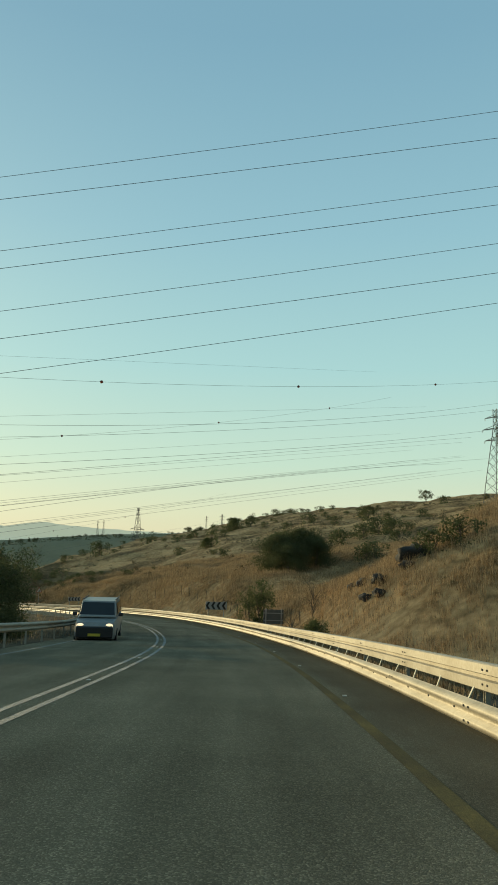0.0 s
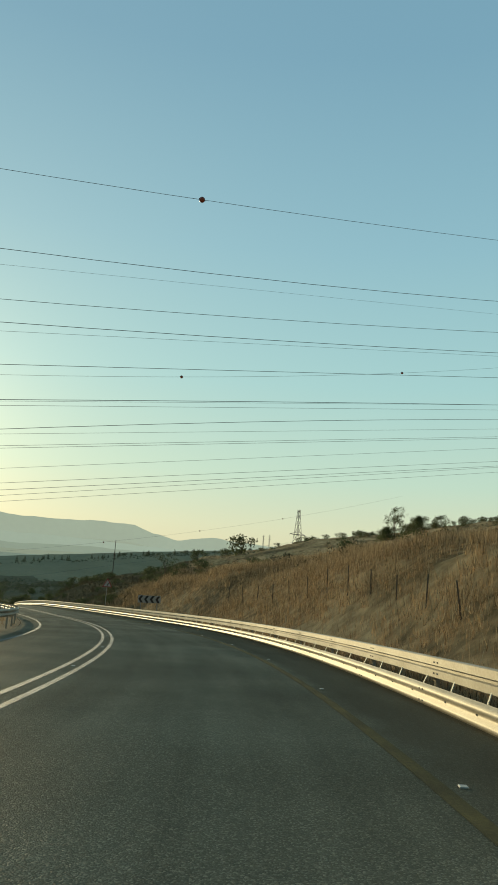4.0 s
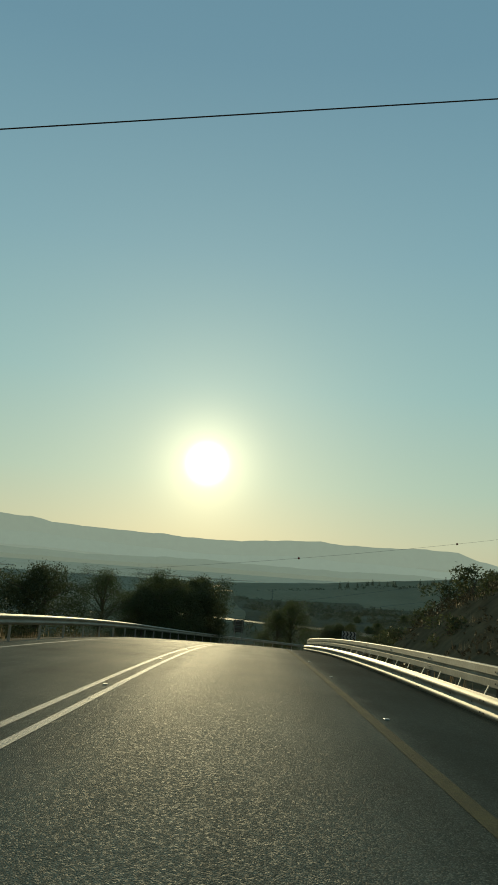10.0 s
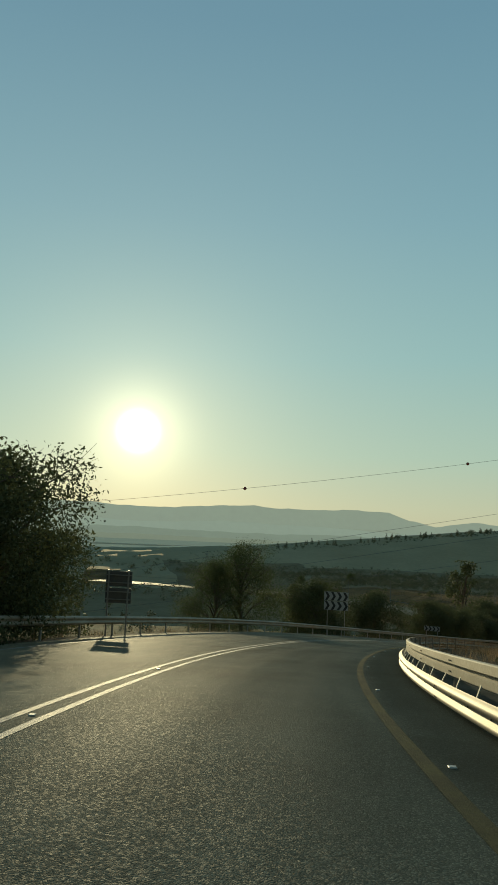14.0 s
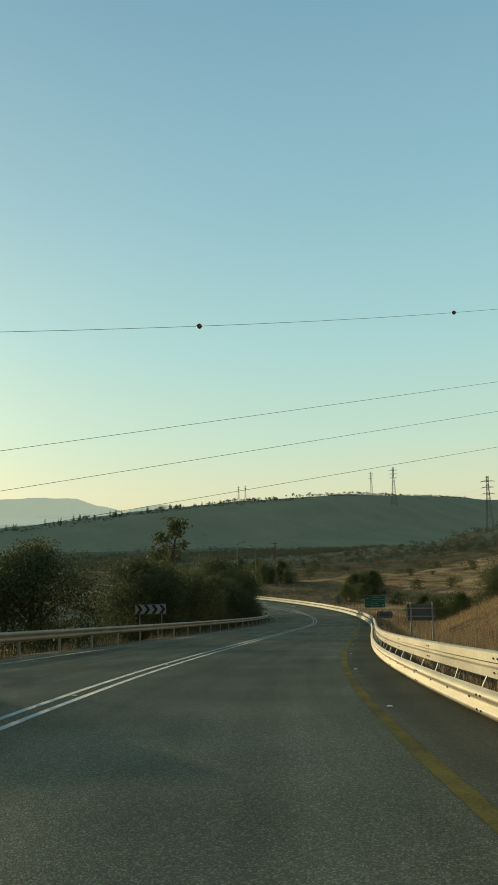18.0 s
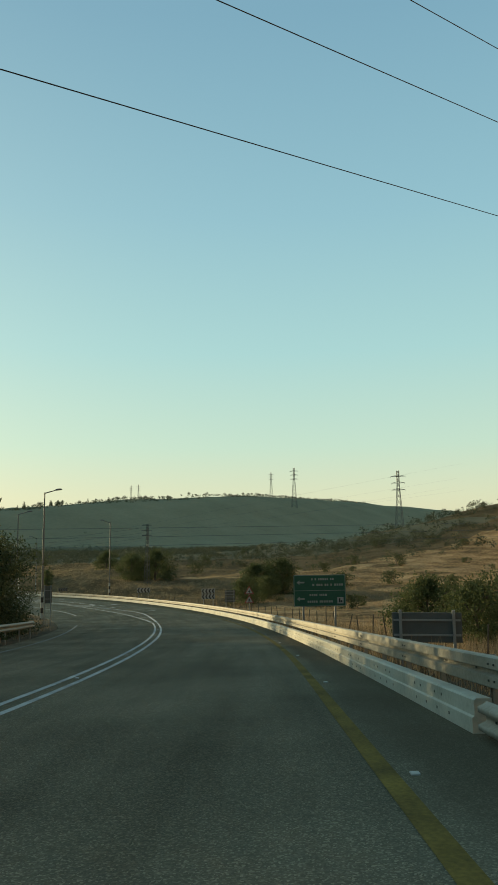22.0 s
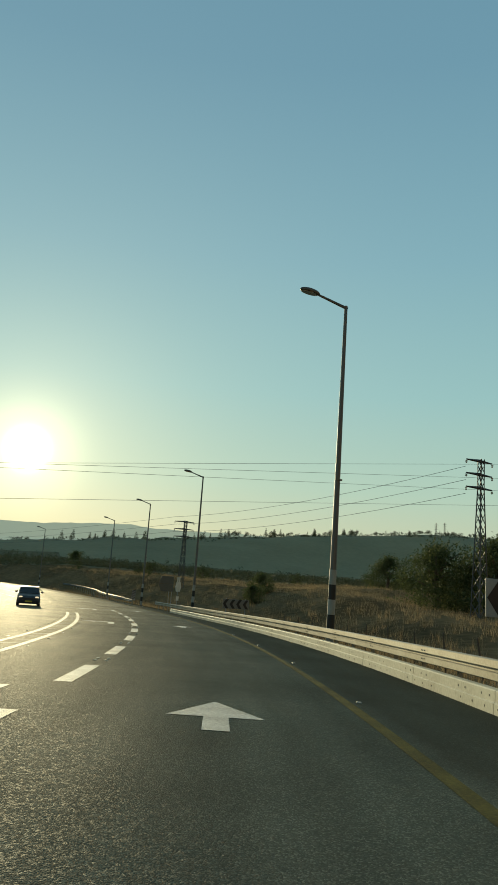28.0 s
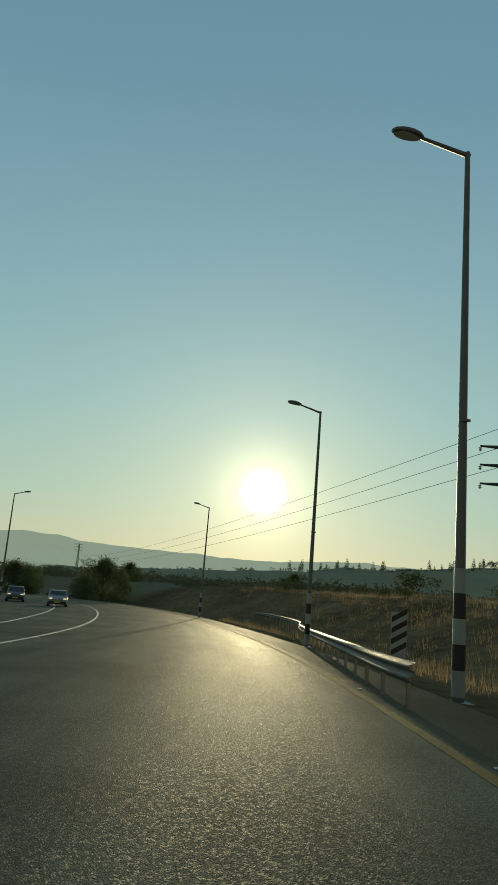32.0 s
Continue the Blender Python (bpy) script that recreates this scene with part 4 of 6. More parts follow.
back_board(356.0, -11.0, 2.2, 0.6, 1.3, 1, "narrow upright sign back at the rail end")

# green direction sign
m, lift = stand_pose(333.2, 4.75, 322)
ds = thing("direction_sign", "green direction sign with white arrows on two posts", "road sign", m)
W_, H_, Z_ = 2.55, 1.5, 1.15 + lift
bm = bmesh.new(); add_box(bm, (W_, 0.04, H_), (0, 0, Z_ + H_ / 2), bevel=0.01)
panel = part("panel", bm, SIGN_GREEN, ds, "dark green panel")
bm = bmesh.new()
for x, z, w, h in ((0, 0.02, W_ - 0.06, 0.02), (0, H_ - 0.02, W_ - 0.06, 0.02), (-W_ / 2 + 0.03, H_ / 2, 0.02, H_ - 0.04), (W_ / 2 - 0.03, H_ / 2, 0.02, H_ - 0.04), (0, H_ * 0.5, W_ - 0.06, 0.018)):
    add_box(bm, (w, 0.004, h), (x, -0.0225, Z_ + z))
part("border", bm, SIGN_DULL, panel, "thin white border")
for zc in (H_ * 0.76, H_ * 0.24):
    bm = bmesh.new()
    polygon_plate(bm, [(-1.12, Z_ + zc), (-0.98, Z_ + zc - 0.11), (-0.98, Z_ + zc - 0.035), (-0.74, Z_ + zc - 0.035), (-0.74, Z_ + zc + 0.035), (-0.98, Z_ + zc + 0.035), (-0.98, Z_ + zc + 0.11)], -0.025, -0.0205)
    bmesh.ops.recalc_face_normals(bm, faces=bm.faces)
    part("arrow", bm, SIGN_DULL, panel)
rnd = random.Random(4)
for zc, x0, n_ in ((H_ * 0.86, -0.4, 9), (H_ * 0.68, -0.35, 11), (H_ * 0.36, -0.5, 8), (H_ * 0.15, -0.6, 12)):
    x = x0
    bm = bmesh.new()
    for k in range(n_):
        w = 0.05 + rnd.random() * 0.05
        add_box(bm, (w, 0.004, 0.10), (x + w / 2, -0.0225, Z_ + zc))
        x += w + 0.025 + (0.08 if rnd.random() < 0.2 else 0)
    part("lettering", bm, SIGN_DULL, panel, "row of small dull white bars")
bm = bmesh.new(); add_box(bm, (0.3, 0.004, 0.3), (1.0, -0.0225, Z_ + 0.27), bevel=0.0)
icon = part("pictogram", bm, SIGN_WHITE, panel, "white square with a black symbol")
bm = bmesh.new(); add_box(bm, (0.07, 0.003, 0.2), (0.96, -0.026, Z_ + 0.27)); add_box(bm, (0.08, 0.003, 0.09), (1.05, -0.026, Z_ + 0.23))
part("symbol", bm, SIGN_BLACK, icon)
posts(ds, (-0.8, 0.75), Z_ + H_ * 0.8, -0.5, 0.05)

# side-road finger sign and its plain neighbours
m, lift = stand_pose(466.4, 5.0, 455)
fs = thing("finger_sign", "grey two-panel direction sign with a chamfered end", "road sign", m)
for z0, low_x, high_x in ((2.45, -0.74, -0.46), (1.70, -0.46, -0.74)):
    z0 += lift
    bm = bmesh.new(); polygon_plate(bm, [(low_x, z0), (0.74, z0), (0.74, z0 + 0.72), (high_x, z0 + 0.72)], -0.02, 0.02); bmesh.ops.recalc_face_normals(bm, faces=bm.faces)
    pl = part("panel", bm, SIGN_BACK, fs, "dull grey panel with a dark rim")
    bm = bmesh.new()
    for z1 in (0.015, 0.705):
        add_box(bm, (1.1, 0.012, 0.03), (0.16, -0.0265, z0 + z1))
    add_box(bm, (0.03, 0.012, 0.66), (0.72, -0.0265, z0 + 0.36))
    part("rim", bm, DARK_STEEL, pl)
posts(fs, (0.35, 0.62), 3.2 + lift, -0.5, 0.04)
m, lift = stand_pose(465.0, 5.9, 452, 42)
ws = thing("white_sign", "white six-sided sign seen nearly edge on", "road sign", m)
# paler, warmer white than SIGN_WHITE, carrying the glancing sunlight in its colour
WHITE_PLATE = plain("sunlit_white_plate", (0.62, 0.60, 0.52), 0.5)
bm = bmesh.new(); polygon_plate(bm, [(-0.3, 1.75 + lift), (0.3, 1.75 + lift), (0.45, 2.2 + lift), (0.3, 2.65 + lift), (-0.3, 2.65 + lift), (-0.45, 2.2 + lift)], -0.015, 0.015); bmesh.ops.recalc_face_normals(bm, faces=bm.faces)
part("plate", bm, WHITE_PLATE, ws)
bm = bmesh.new(); add_box(bm, (0.4, 0.03, 0.42), (0, 0, 1.1 + lift), bevel=0.006)
part("lower_plate", bm, WHITE_PLATE, ws)
for x in (-0.14, 0.14):
    bm = bmesh.new(); add_box(bm, (0.17, 0.025, 0.46), (x, 0, 2.885 + lift), bevel=0.006)
    part("upright_plate", bm, WHITE_PLATE, ws)
posts(ws, (0.0,), 3.0 + lift, -0.5, 0.04)


def hazard_board(s, lat):
    m, lift = stand_pose(s, lat)
    t = thing("hazard_board", "upright black and white diagonal hazard board", "hazard board", m, group="hazard boards")
    bm = bmesh.new(); add_box(bm, (0.42, 0.03, 1.15), (0, 0, 0.95 + lift), bevel=0.006)
    pn = part("panel", bm, SIGN_WHITE, t)
    for k in range(4):
        z = 0.42 + lift + k * 0.28
        bm = bmesh.new(); polygon_plate(bm, [(-0.2, z), (0.2, z + 0.24), (0.2, z + 0.38), (-0.2, z + 0.14)], -0.02, -0.0155); bmesh.ops.recalc_face_normals(bm, faces=bm.faces)
        part("stripe", bm, SIGN_BLACK, pn)
    posts(t, (0,), 1.5 + lift, -0.5)


hazard_board(479.0, 4.6)

# ---- street lamps ----
LAMP_BLACK = plain("band_black", (0.02, 0.02, 0.02), 0.6)
LAMP_POLE = plain("lamp_pole_grey", (0.13, 0.13, 0.125), 0.55, metal=0.5)
GLASS = plain("lamp_glass", (0.4, 0.42, 0.42), 0.2)


def street_lamp(height, arm):
    t = thing("street_lamp", "tall tapered steel street lamp with a banded base", "street lamp", group="street lamps")
    bm = bmesh.new(); add_tube(bm, (0, 0, -0.3), (0, 0, height), 0.105, 0.05, n=12)
    part("pole", bm, LAMP_POLE, t, smooth_shade=False)
    bm = bmesh.new(); add_box(bm, (0.42, 0.42, 0.05), (0, 0, 0.0), bevel=0.01)
    part("base_plate", bm, CONCRETE, t)
    for k in range(5):
        bm = bmesh.new(); add_tube(bm, (0, 0, 0.1 + k * 0.42), (0, 0, 0.1 + (k + 1) * 0.42), 0.116 - k * 0.003, n=12)
        part("band", bm, SIGN_DULL if k % 2 == 0 else LAMP_BLACK, t, "painted white band" if k % 2 == 0 else "painted black band")
    bm = bmesh.new(); add_tube(bm, (0.05, 0, height - 0.08), (-arm, 0, height + 0.22), 0.05, 0.035, n=8)
    part("arm", bm, LAMP_POLE, t)
    bm = bmesh.new(); add_box(bm, (0.2, 0.03, 0.05), (0, -0.1, height * 0.47)); add_box(bm, (0.03, 0.2, 0.05), (0, 0, height * 0.47))
    part("bracket", bm, LAMP_POLE, t)
    bm = bmesh.new()
    bmesh.ops.create_uvsphere(bm, u_segments=14, v_segments=8, radius=0.5)
    bmesh.ops.scale(bm, vec=(0.66, 0.32, 0.2), verts=bm.verts)
    for v in bm.verts:
        v.co.z = max(v.co.z, -0.035)
    bmesh.ops.transform(bm, matrix=pose(-arm - 0.24, 0, height + 0.27, 0, 8, 0), verts=bm.verts)
    hd = part("head", bm, LAMP_POLE, t, "oval lamp head", True)
    bm = bmesh.new(); bmesh.ops.create_cone(bm, cap_ends=True, segments=14, radius1=0.24, radius2=0.2, depth=0.03, matrix=pose(-arm - 0.26, 0, height + 0.225, 0, 8, 0) @ Matrix.Diagonal((1.1, 0.5, 1, 1)))
    part("glass", bm, GLASS, hd)
    return t


lamp_a = street_lamp(10.2, 0.95)
first_lamp = True
for x, y, turn, top in ((176.2, 474.1, 8, None), (184.9, 401.0, 0, -26.3), (180.9, 366.4, -4, -23.8), (184.2, 419.9, 3, -27.4), (183.0, 437.5, 5, -28.5), (148.4, 325.5, 176, -21.9), (156.8, 349.2, 176, -23.15), (157.3, 474.9, 190, 1)):
    z = place_z(x, y)
    k = 1.0 if top is None else top if top > 0 else (top - z) / 10.2
    m = Matrix.Translation((x, y, z)) @ pose(0, 0, 0, 0, 0, turn) @ Matrix.Diagonal((k, k, k, 1))
    if first_lamp:
        lamp_a.matrix_world = m
        first_lamp = False
    else:
        copy_thing(lamp_a, m)

# ---- lattice poles, towers and wires ----
def lattice(name, label, height, base, top, arms, bays, bar=0.05, group="", arm_bar=1.0, taper=0.8):
    """A four-legged braced steel tower; arms: (height, reach to the left, reach to the right)."""
    t = thing(name, label, "pylon", group=group)
    def half(z):
        return (base + (top - base) * min(z / (height * taper), 1)) / 2
    for sx in (-1, 1):
        for sy in (-1, 1):
            bm = bmesh.new()
            zs = np.linspace(0, height, 6)
            for a, b in zip(zs[:-1], zs[1:]):
                add_tube(bm, (sx * half(a), sy * half(a), a - (0.6 if a == 0 else 0)), (sx * half(b), sy * half(b), b), bar, n=4)
            part("leg", bm, DARK_STEEL, t)
    bm = bmesh.new()
    zs = [height * (1 - (1 - k / bays) ** 1.25) for k in range(bays + 1)]
    for a, b in zip(zs[:-1], zs[1:]):
        ha, hb = half(a), half(b)
        for p, q in (((-1, -1), (1, -1)), ((1, -1), (1, 1)), ((1, 1), (-1, 1)), ((-1, 1), (-1, -1))):
            add_tube(bm, (p[0] * ha, p[1] * ha, a), (q[0] * hb, q[1] * hb, b), bar * 0.6, n=3)
            add_tube(bm, (q[0] * ha, q[1] * ha, a), (p[0] * hb, p[1] * hb, b), bar * 0.6, n=3)
    part("bracing", bm, DARK_STEEL, t)
    for z, l, r in arms:
        bm = bmesh.new()
        hh = half(z)
        for x1 in (-l, r):
            if x1:
                for sy in (-1, 1):
                    add_tube(bm, (0, sy * hh, z), (x1, 0, z), bar * 0.9 * arm_bar, n=4)
                add_tube(bm, (0, 0, z + abs(x1) * (0.22 if bar > 0.07 else 0.08)), (x1, 0, z), bar * 0.7 * arm_bar, n=4)
        cr = part("crossarm", bm, DARK_STEEL, t)
        for x1 in (-l, r):
            if x1:
                bm = bmesh.new()
                for k in range(5 if bar > 0.07 else 2):
                    add_tube(bm, (x1, 0, z - 0.1 - 0.12 * k), (x1, 0, z - 0.2 - 0.12 * k), 0.09 + bar * 0.4, 0.03, n=8)
                part("insulator", bm, GLASS, cr)
    return t


def stand_at(ob, x, y, turn=0, z=None):
    ob.matrix_world = Matrix.Translation((x, y, place_z(x, y) if z is None else z)) @ pose(0, 0, 0, 0, 0, turn)
    return ob


ep1 = stand_at(lattice("power_pole", "slim lattice steel power pole with three crossarms", 12.6, 0.95, 0.36, [(12.4, 1.7, 1.3), (11.3, 1.7, 1.3), (10.2, 1.7, 1.3)], 14, 0.047, "power poles", 1.4), 205.5, 391.2, 12)
copy_thing(ep1, Matrix.Translation((194.9, 447.2, place_z(194.9, 447.2) - 2.6)) @ pose(0, 0, 0, 0, 0, 6))
copy_thing(ep1, Matrix.Translation((118.0, 670.0, place_z(118.0, 670.0))) @ pose(0, 0, 0, 0, 0, -10))
tower = stand_at(lattice("pylon", "tall tapering lattice pylon on the hill", 24.5, 5.2, 1.2, [(22.5, 3.6, 3.6), (19.5, 4.4, 4.4), (16.5, 3.8, 3.8)], 11, 0.09, "pylons"), 171, 89, 80)
zt = place_z(198.0, 289.0)
stand_at(lattice("pylon", "slender lattice pylon behind the hillside", 19.0 - zt, 8.5, 0.7, [(8.7 - zt, 5.4, 5.4), (3.7 - zt, 5.6, 5.6)], 15, 0.075, "pylons", 1.6, 1.0), 198.0, 289.0, 20)
big = lattice("pylon", "distant lattice pylon with paired crossarms", 35, 4.4, 1.1, [(32, 3.8, 3.8), (28.6, 3.4, 3.4), (25, 3.5, 3.5)], 12, 0.11, "pylons", 1.1)
stand_at(big, 487, 526, 112)
big.scale = (1.21, 1.21, 1.21)
for x, y, k in ((793.5, 951, 0.95), (783, 898, 1.47), (700, 1150, 0.8), (709, 1144, 0.8)):
    c = copy_thing(big, Matrix.Translation((x, y, place_z(x, y))) @ pose(0, 0, 0, 0, 0, 120))
    c.scale = (k, k, k)

WIRE = plain("wire_dark", (0.05, 0.05, 0.055), 0.5, metal=0.4)
BALL = plain("marker_red", (0.16, 0.035, 0.02), 0.5)


def wire(pts_fn, x0, x1, r, label, n=28):
    """A sagging wire: pts_fn gives the place for each x."""
    P = [Vector(pts_fn(x)) for x in np.linspace(x0, x1, n)]
    V, F = [], []
    for i, p in enumerate(P):
        d = (P[min(i + 1, n - 1)] - P[max(i - 1, 0)]).normalized()
        u = d.cross(Vector((0, 0, 1))).normalized()
        w = u.cross(d)
        for a in (0, 2.094, 4.189):
            V.append(p + (u * math.cos(a) + w * math.sin(a)) * r)
        if i:
            for k in range(3):
                F.append(((i - 1) * 3 + k, (i - 1) * 3 + (k + 1) % 3, i * 3 + (k + 1) % 3, i * 3 + k))
    return tagged(mesh_object("overhead_wire", V, F, WIRE), label, "power line", group="overhead wires")


def span(y60, ys, z60, zs, sag=0.0003):
    return lambda x: (x, y60 + ys * (x - 60), z60 + zs * (x - 60) + sag * (x - 60) ** 2)


# the line crossing above the first bend
for y60, z60, zs in ((13.6, 37.5, 0.313), (8.7, 33.63, 0.296), (16.5, 31.82, 0.29), (7.8, 28.36, 0.286), (17.4, 27.2, 0.284), (12.46, 24.03, 0.274), (17.41, 22.3, 0.277)):
    wire(span(y60, -0.77, z60, zs), -90, 150, 0.021, "thin dark power cable high above the road")
# the line to the hill tower
for y0, ys, z100, zs, sag in ((85.5, -0.083, 24.7, 0.182, 0.0005), (94.73, -0.0753, 24.26, 0.1772, 0.0003), (87.05, -0.052, 19.77, 0.1728, 0.00024), (97.43, -0.016, 19.47, 0.1727, 0.0), (89.4, -0.0026, 14.77, 0.1601, -0.0001), (99.9, 0.044, 14.78, 0.166, -0.0003)):
    wire(span(y0 - 40 * ys, ys, z100 - 40 * zs + 1600 * sag, zs - 80 * sag, sag), -70, 171, 0.024, "thin dark power cable climbing to the hill pylon")
# the line over the straight
for y0, ys, z100, zs in ((139.1, 0, 14.1, 0.1725), (131.7, 0, 10.1, 0.17), (136.8, -0.048, 9.4, 0.1667), (121.69, 0, 10.85, 0.165), (114.32, 0, 9.77, 0.165), (140.0, 0, 18.47, 0.165), (120.68, 0, 14.59, 0.165), (121.8, 0, 14.97, 0.165), (135.45, 0, 32.11, 0.175), (121.64, 0, 19.46, 0.165), (146.1, 0, 24.26, 0.17), (156.4, 0, 48.5, 0.1705)):
    wire(span(y0 - 40 * ys, ys, z100 - 40 * zs, zs, 0.0), -110, 210, 0.022, "thin dark power cable spanning the road")
# the line over the lower bend
for y60, z60, zs in ((278.7, -18.8, 0.185), (278.8, -21.7, 0.174), (279.3, -24.2, 0.151)):
    wire(span(y60, -0.008, z60, zs, 0.0), -30, 240, 0.022, "thin dark power cable spanning the lower bend")
# earth wires with marker balls
ball0 = thing("marker_ball", "dark red aircraft marker ball on an earth wire", "marker ball", group="marker balls")
bm = bmesh.new(); bmesh.ops.create_uvsphere(bm, u_segments=14, v_segments=10, radius=0.24)
part("shell", bm, BALL, ball0, "", True)
bm = bmesh.new(); add_tube(bm, (-0.29, 0, 0), (0.29, 0, 0), 0.05, n=8)
part("clamp", bm, WIRE, ball0)
placed = []
for (xa, ya, za), (xb, yb, zb), x0, x1, xs in (((54.4, 90.8, 24.2), (92.6, 86.4, 29.8), -60, 171, (54.4, 92.6, 131, 16)), ((77.0, 144.0, 24.2), (122.8, 143.6, 33.9), -60, 200, (77.0, 122.8, 168.0)), ((110.2, 273.3, -1.0), (145.3, 273.1, 5.7), 0, 240, (110.2, 145.3, 180, 76))):
    fn = (lambda xa, ya, za, xb, yb, zb: lambda x: (x, ya + (yb - ya) * (x - xa) / (xb - xa), za + (zb - za) * (x - xa) / (xb - xa) + 0.0004 * (x - xa) * (x - xb)))(xa, ya, za, xb, yb, zb)
    wire(fn, x0, x1, 0.022, "thin earth wire carrying marker balls")
    placed += [fn(x) for x in xs]
for i, p in enumerate(placed):
    if i == 0:
        ball0.matrix_world = Matrix.Translation(p)
    else:
        copy_thing(ball0, Matrix.Translation(p))


def cable(a, b, sag, r, label):
    a, b = Vector(a), Vector(b)
    return wire(lambda u: a.lerp(b, u) - Vector((0, 0, sag * 4 * u * (1 - u))), 0, 1, r, label)


for k in range(3):
    cable((203.9, 391, -24.4 - 1.1 * k), (193.3, 447, -26.6 - 1.1 * k), 0.8, 0.02, "thin cable strung between lattice power poles")
    cable((193.3, 447, -26.6 - 1.1 * k), (117, 670, -27.5 - 1.1 * k), 2.5, 0.02, "thin cable strung between lattice power poles")
    cable((-60, 417 + k * 6, -23.1 - 1.3 * k), (300, 284 - k * 3, -23.4 - 0.9 * k), 2.0, 0.02, "thin cable crossing above the road")
for y0, ys, z0, zs in ((368.1, 0.238, -36.8, 0.1127), (370.8, 0.215, -38.6, 0.1407), (369.8, 0.222, -35.5, 0.0909), (367.1, 0.256, -38.2, 0.1045)):
    wire(lambda x: (x, y0 + ys * (x - 100), z0 + zs * (x - 100)), -60, 420, 0.012, "thin power cable crossing above the junction approach")
bm = bmesh.new(); add_tube(bm, (0, 0, -0.5), (0, 0, 9.0), 0.11, 0.07, n=8)
pp = thing("utility_pole", "thin weathered wooden utility pole on the slope", "utility pole", Matrix.Translation((87.3, 196.3, place_z(87.3, 196.3))))
part("pole", bm, BARK, pp)
bm = bmesh.new(); add_box(bm, (0.05, 0.5, 0.05), (0, 0.1, 7.6))
part("bracket", bm, DARK_STEEL, pp)


# ---- trees and shrubs ----
def leaf_cloud(rng, clumps, per, size, spread):
    """Many small tilted leaves in uneven clumps: (centre, radius) each."""
    V, F = [], []
    for c, r in clumps:
        n = max(8, int(per * r * r))
        d = rng.normal(size=(n, 3)); d /= np.linalg.norm(d, axis=1)[:, None]
        rad = r * (0.45 + 0.65 * rng.rand(n)) * (1 + spread * np.clip(rng.normal(size=n), -2, 1.1) * 0.2)
        p = np.asarray(c) + d * rad[:, None] * np.array([1, 1, 0.8])
        a = rng.normal(size=(n, 3)); a /= np.linalg.norm(a, axis=1)[:, None]
        b = np.cross(a, rng.normal(size=(n, 3))); b /= np.linalg.norm(b, axis=1)[:, None]
        s = size * (0.6 + 0.8 * rng.rand(n))[:, None]
        base = len(V)
        for k in range(n):
            V += [p[k] - a[k] * s[k], p[k] + b[k] * s[k] * 0.45, p[k] + a[k] * s[k], p[k] - b[k] * s[k] * 0.45]
            q = base + 4 * k
            F.append((q, q + 1, q + 2, q + 3))
    return V, F


def tree(name, label, seed, height, width, leaves, clumps=22, per=260, leaf=0.16, trunk=0.16, bare=0.18, limbs=7, sparse=1.0, low=0.15, category="tree", twigs=0):
    """A tapered trunk that forks into limbs, and a crown of leaf clumps with gaps and an uneven outline."""
    rng = np.random.RandomState(seed)
    t = thing(name, label, category)
    bm = bmesh.new()
    top = Vector((rng.normal() * 0.06 * width, rng.normal() * 0.06 * width, height * 0.72))
    knots = [Vector((0, 0, -0.4)), Vector((0.03 * width, 0, height * bare)), Vector((top.x * 0.6, top.y * 0.6, height * 0.45)), top]
    for k in range(3):
        add_tube(bm, knots[k], knots[k + 1], trunk * (1 - 0.28 * k), trunk * (1 - 0.28 * (k + 1)), n=8, caps=False)
    cs = []
    for k in range(limbs):
        a = 6.283 * k / limbs + rng.rand()
        z0 = height * (bare + (0.6 - bare) * rng.rand())
        end = Vector((math.cos(a) * width * 0.38 * (0.6 + 0.5 * rng.rand()), math.sin(a) * width * 0.38 * (0.6 + 0.5 * rng.rand()), min(height * 0.92, z0 + height * (0.15 + 0.3 * rng.rand()))))
        mid_ = Vector((end.x * 0.45, end.y * 0.45, z0 + (end.z - z0) * 0.65))
        add_tube(bm, (0, 0, z0 - 0.1), mid_, trunk * 0.45, trunk * 0.28, n=6, caps=False)
        add_tube(bm, mid_, end, trunk * 0.28, trunk * 0.10, n=5, caps=False)
        cs.append((tuple(end), width * 0.17 * (0.7 + 0.6 * rng.rand())))
    for k in range(twigs):
        c0 = Vector(cs[k % len(cs)][0])
        e_ = c0 + Vector((rng.normal() * 0.14 * width, rng.normal() * 0.14 * width, min(abs(rng.normal()), 1.4) * 0.1 * height))
        add_tube(bm, c0, e_, trunk * 0.09, trunk * 0.03, n=3, caps=False)
    part("trunk", bm, BARK, t, smooth_shade=True)
    for k in range(clumps):
        a, u = rng.rand() * 6.283, rng.rand() ** 0.5
        zf = low + (1 - low) * rng.rand()
        prof = math.sin(min(1, (zf - low) / (1 - low) * 0.85 + 0.22) * math.pi) ** 0.6
        r = width * 0.5 * u * prof
        cs.append(((math.cos(a) * r, math.sin(a) * r, height * zf * 0.92), width * (0.09 + 0.11 * rng.rand())))
    V, F = leaf_cloud(rng, cs, per * sparse, leaf, 1.0)
    mesh_object("crown", V, F, leaves, t)
    return t


def plant(src, spots, first=True):
    """Stands a tree at each spot: x, y, turn, size."""
    for i, (x, y, turn, k) in enumerate(spots):
        m = Matrix.Translation((x, y, place_z(x, y) - 0.1)) @ pose(0, 0, 0, 0, 0, turn)
        if i == 0 and first:
            src.matrix_world = m
            src.scale = (k, k, k)
        else:
            c = copy_thing(src, m)
            c.scale = (k, k, k)


def by_road(s, lat):
    p = on_road(s, lat)
    return p.x, p.y


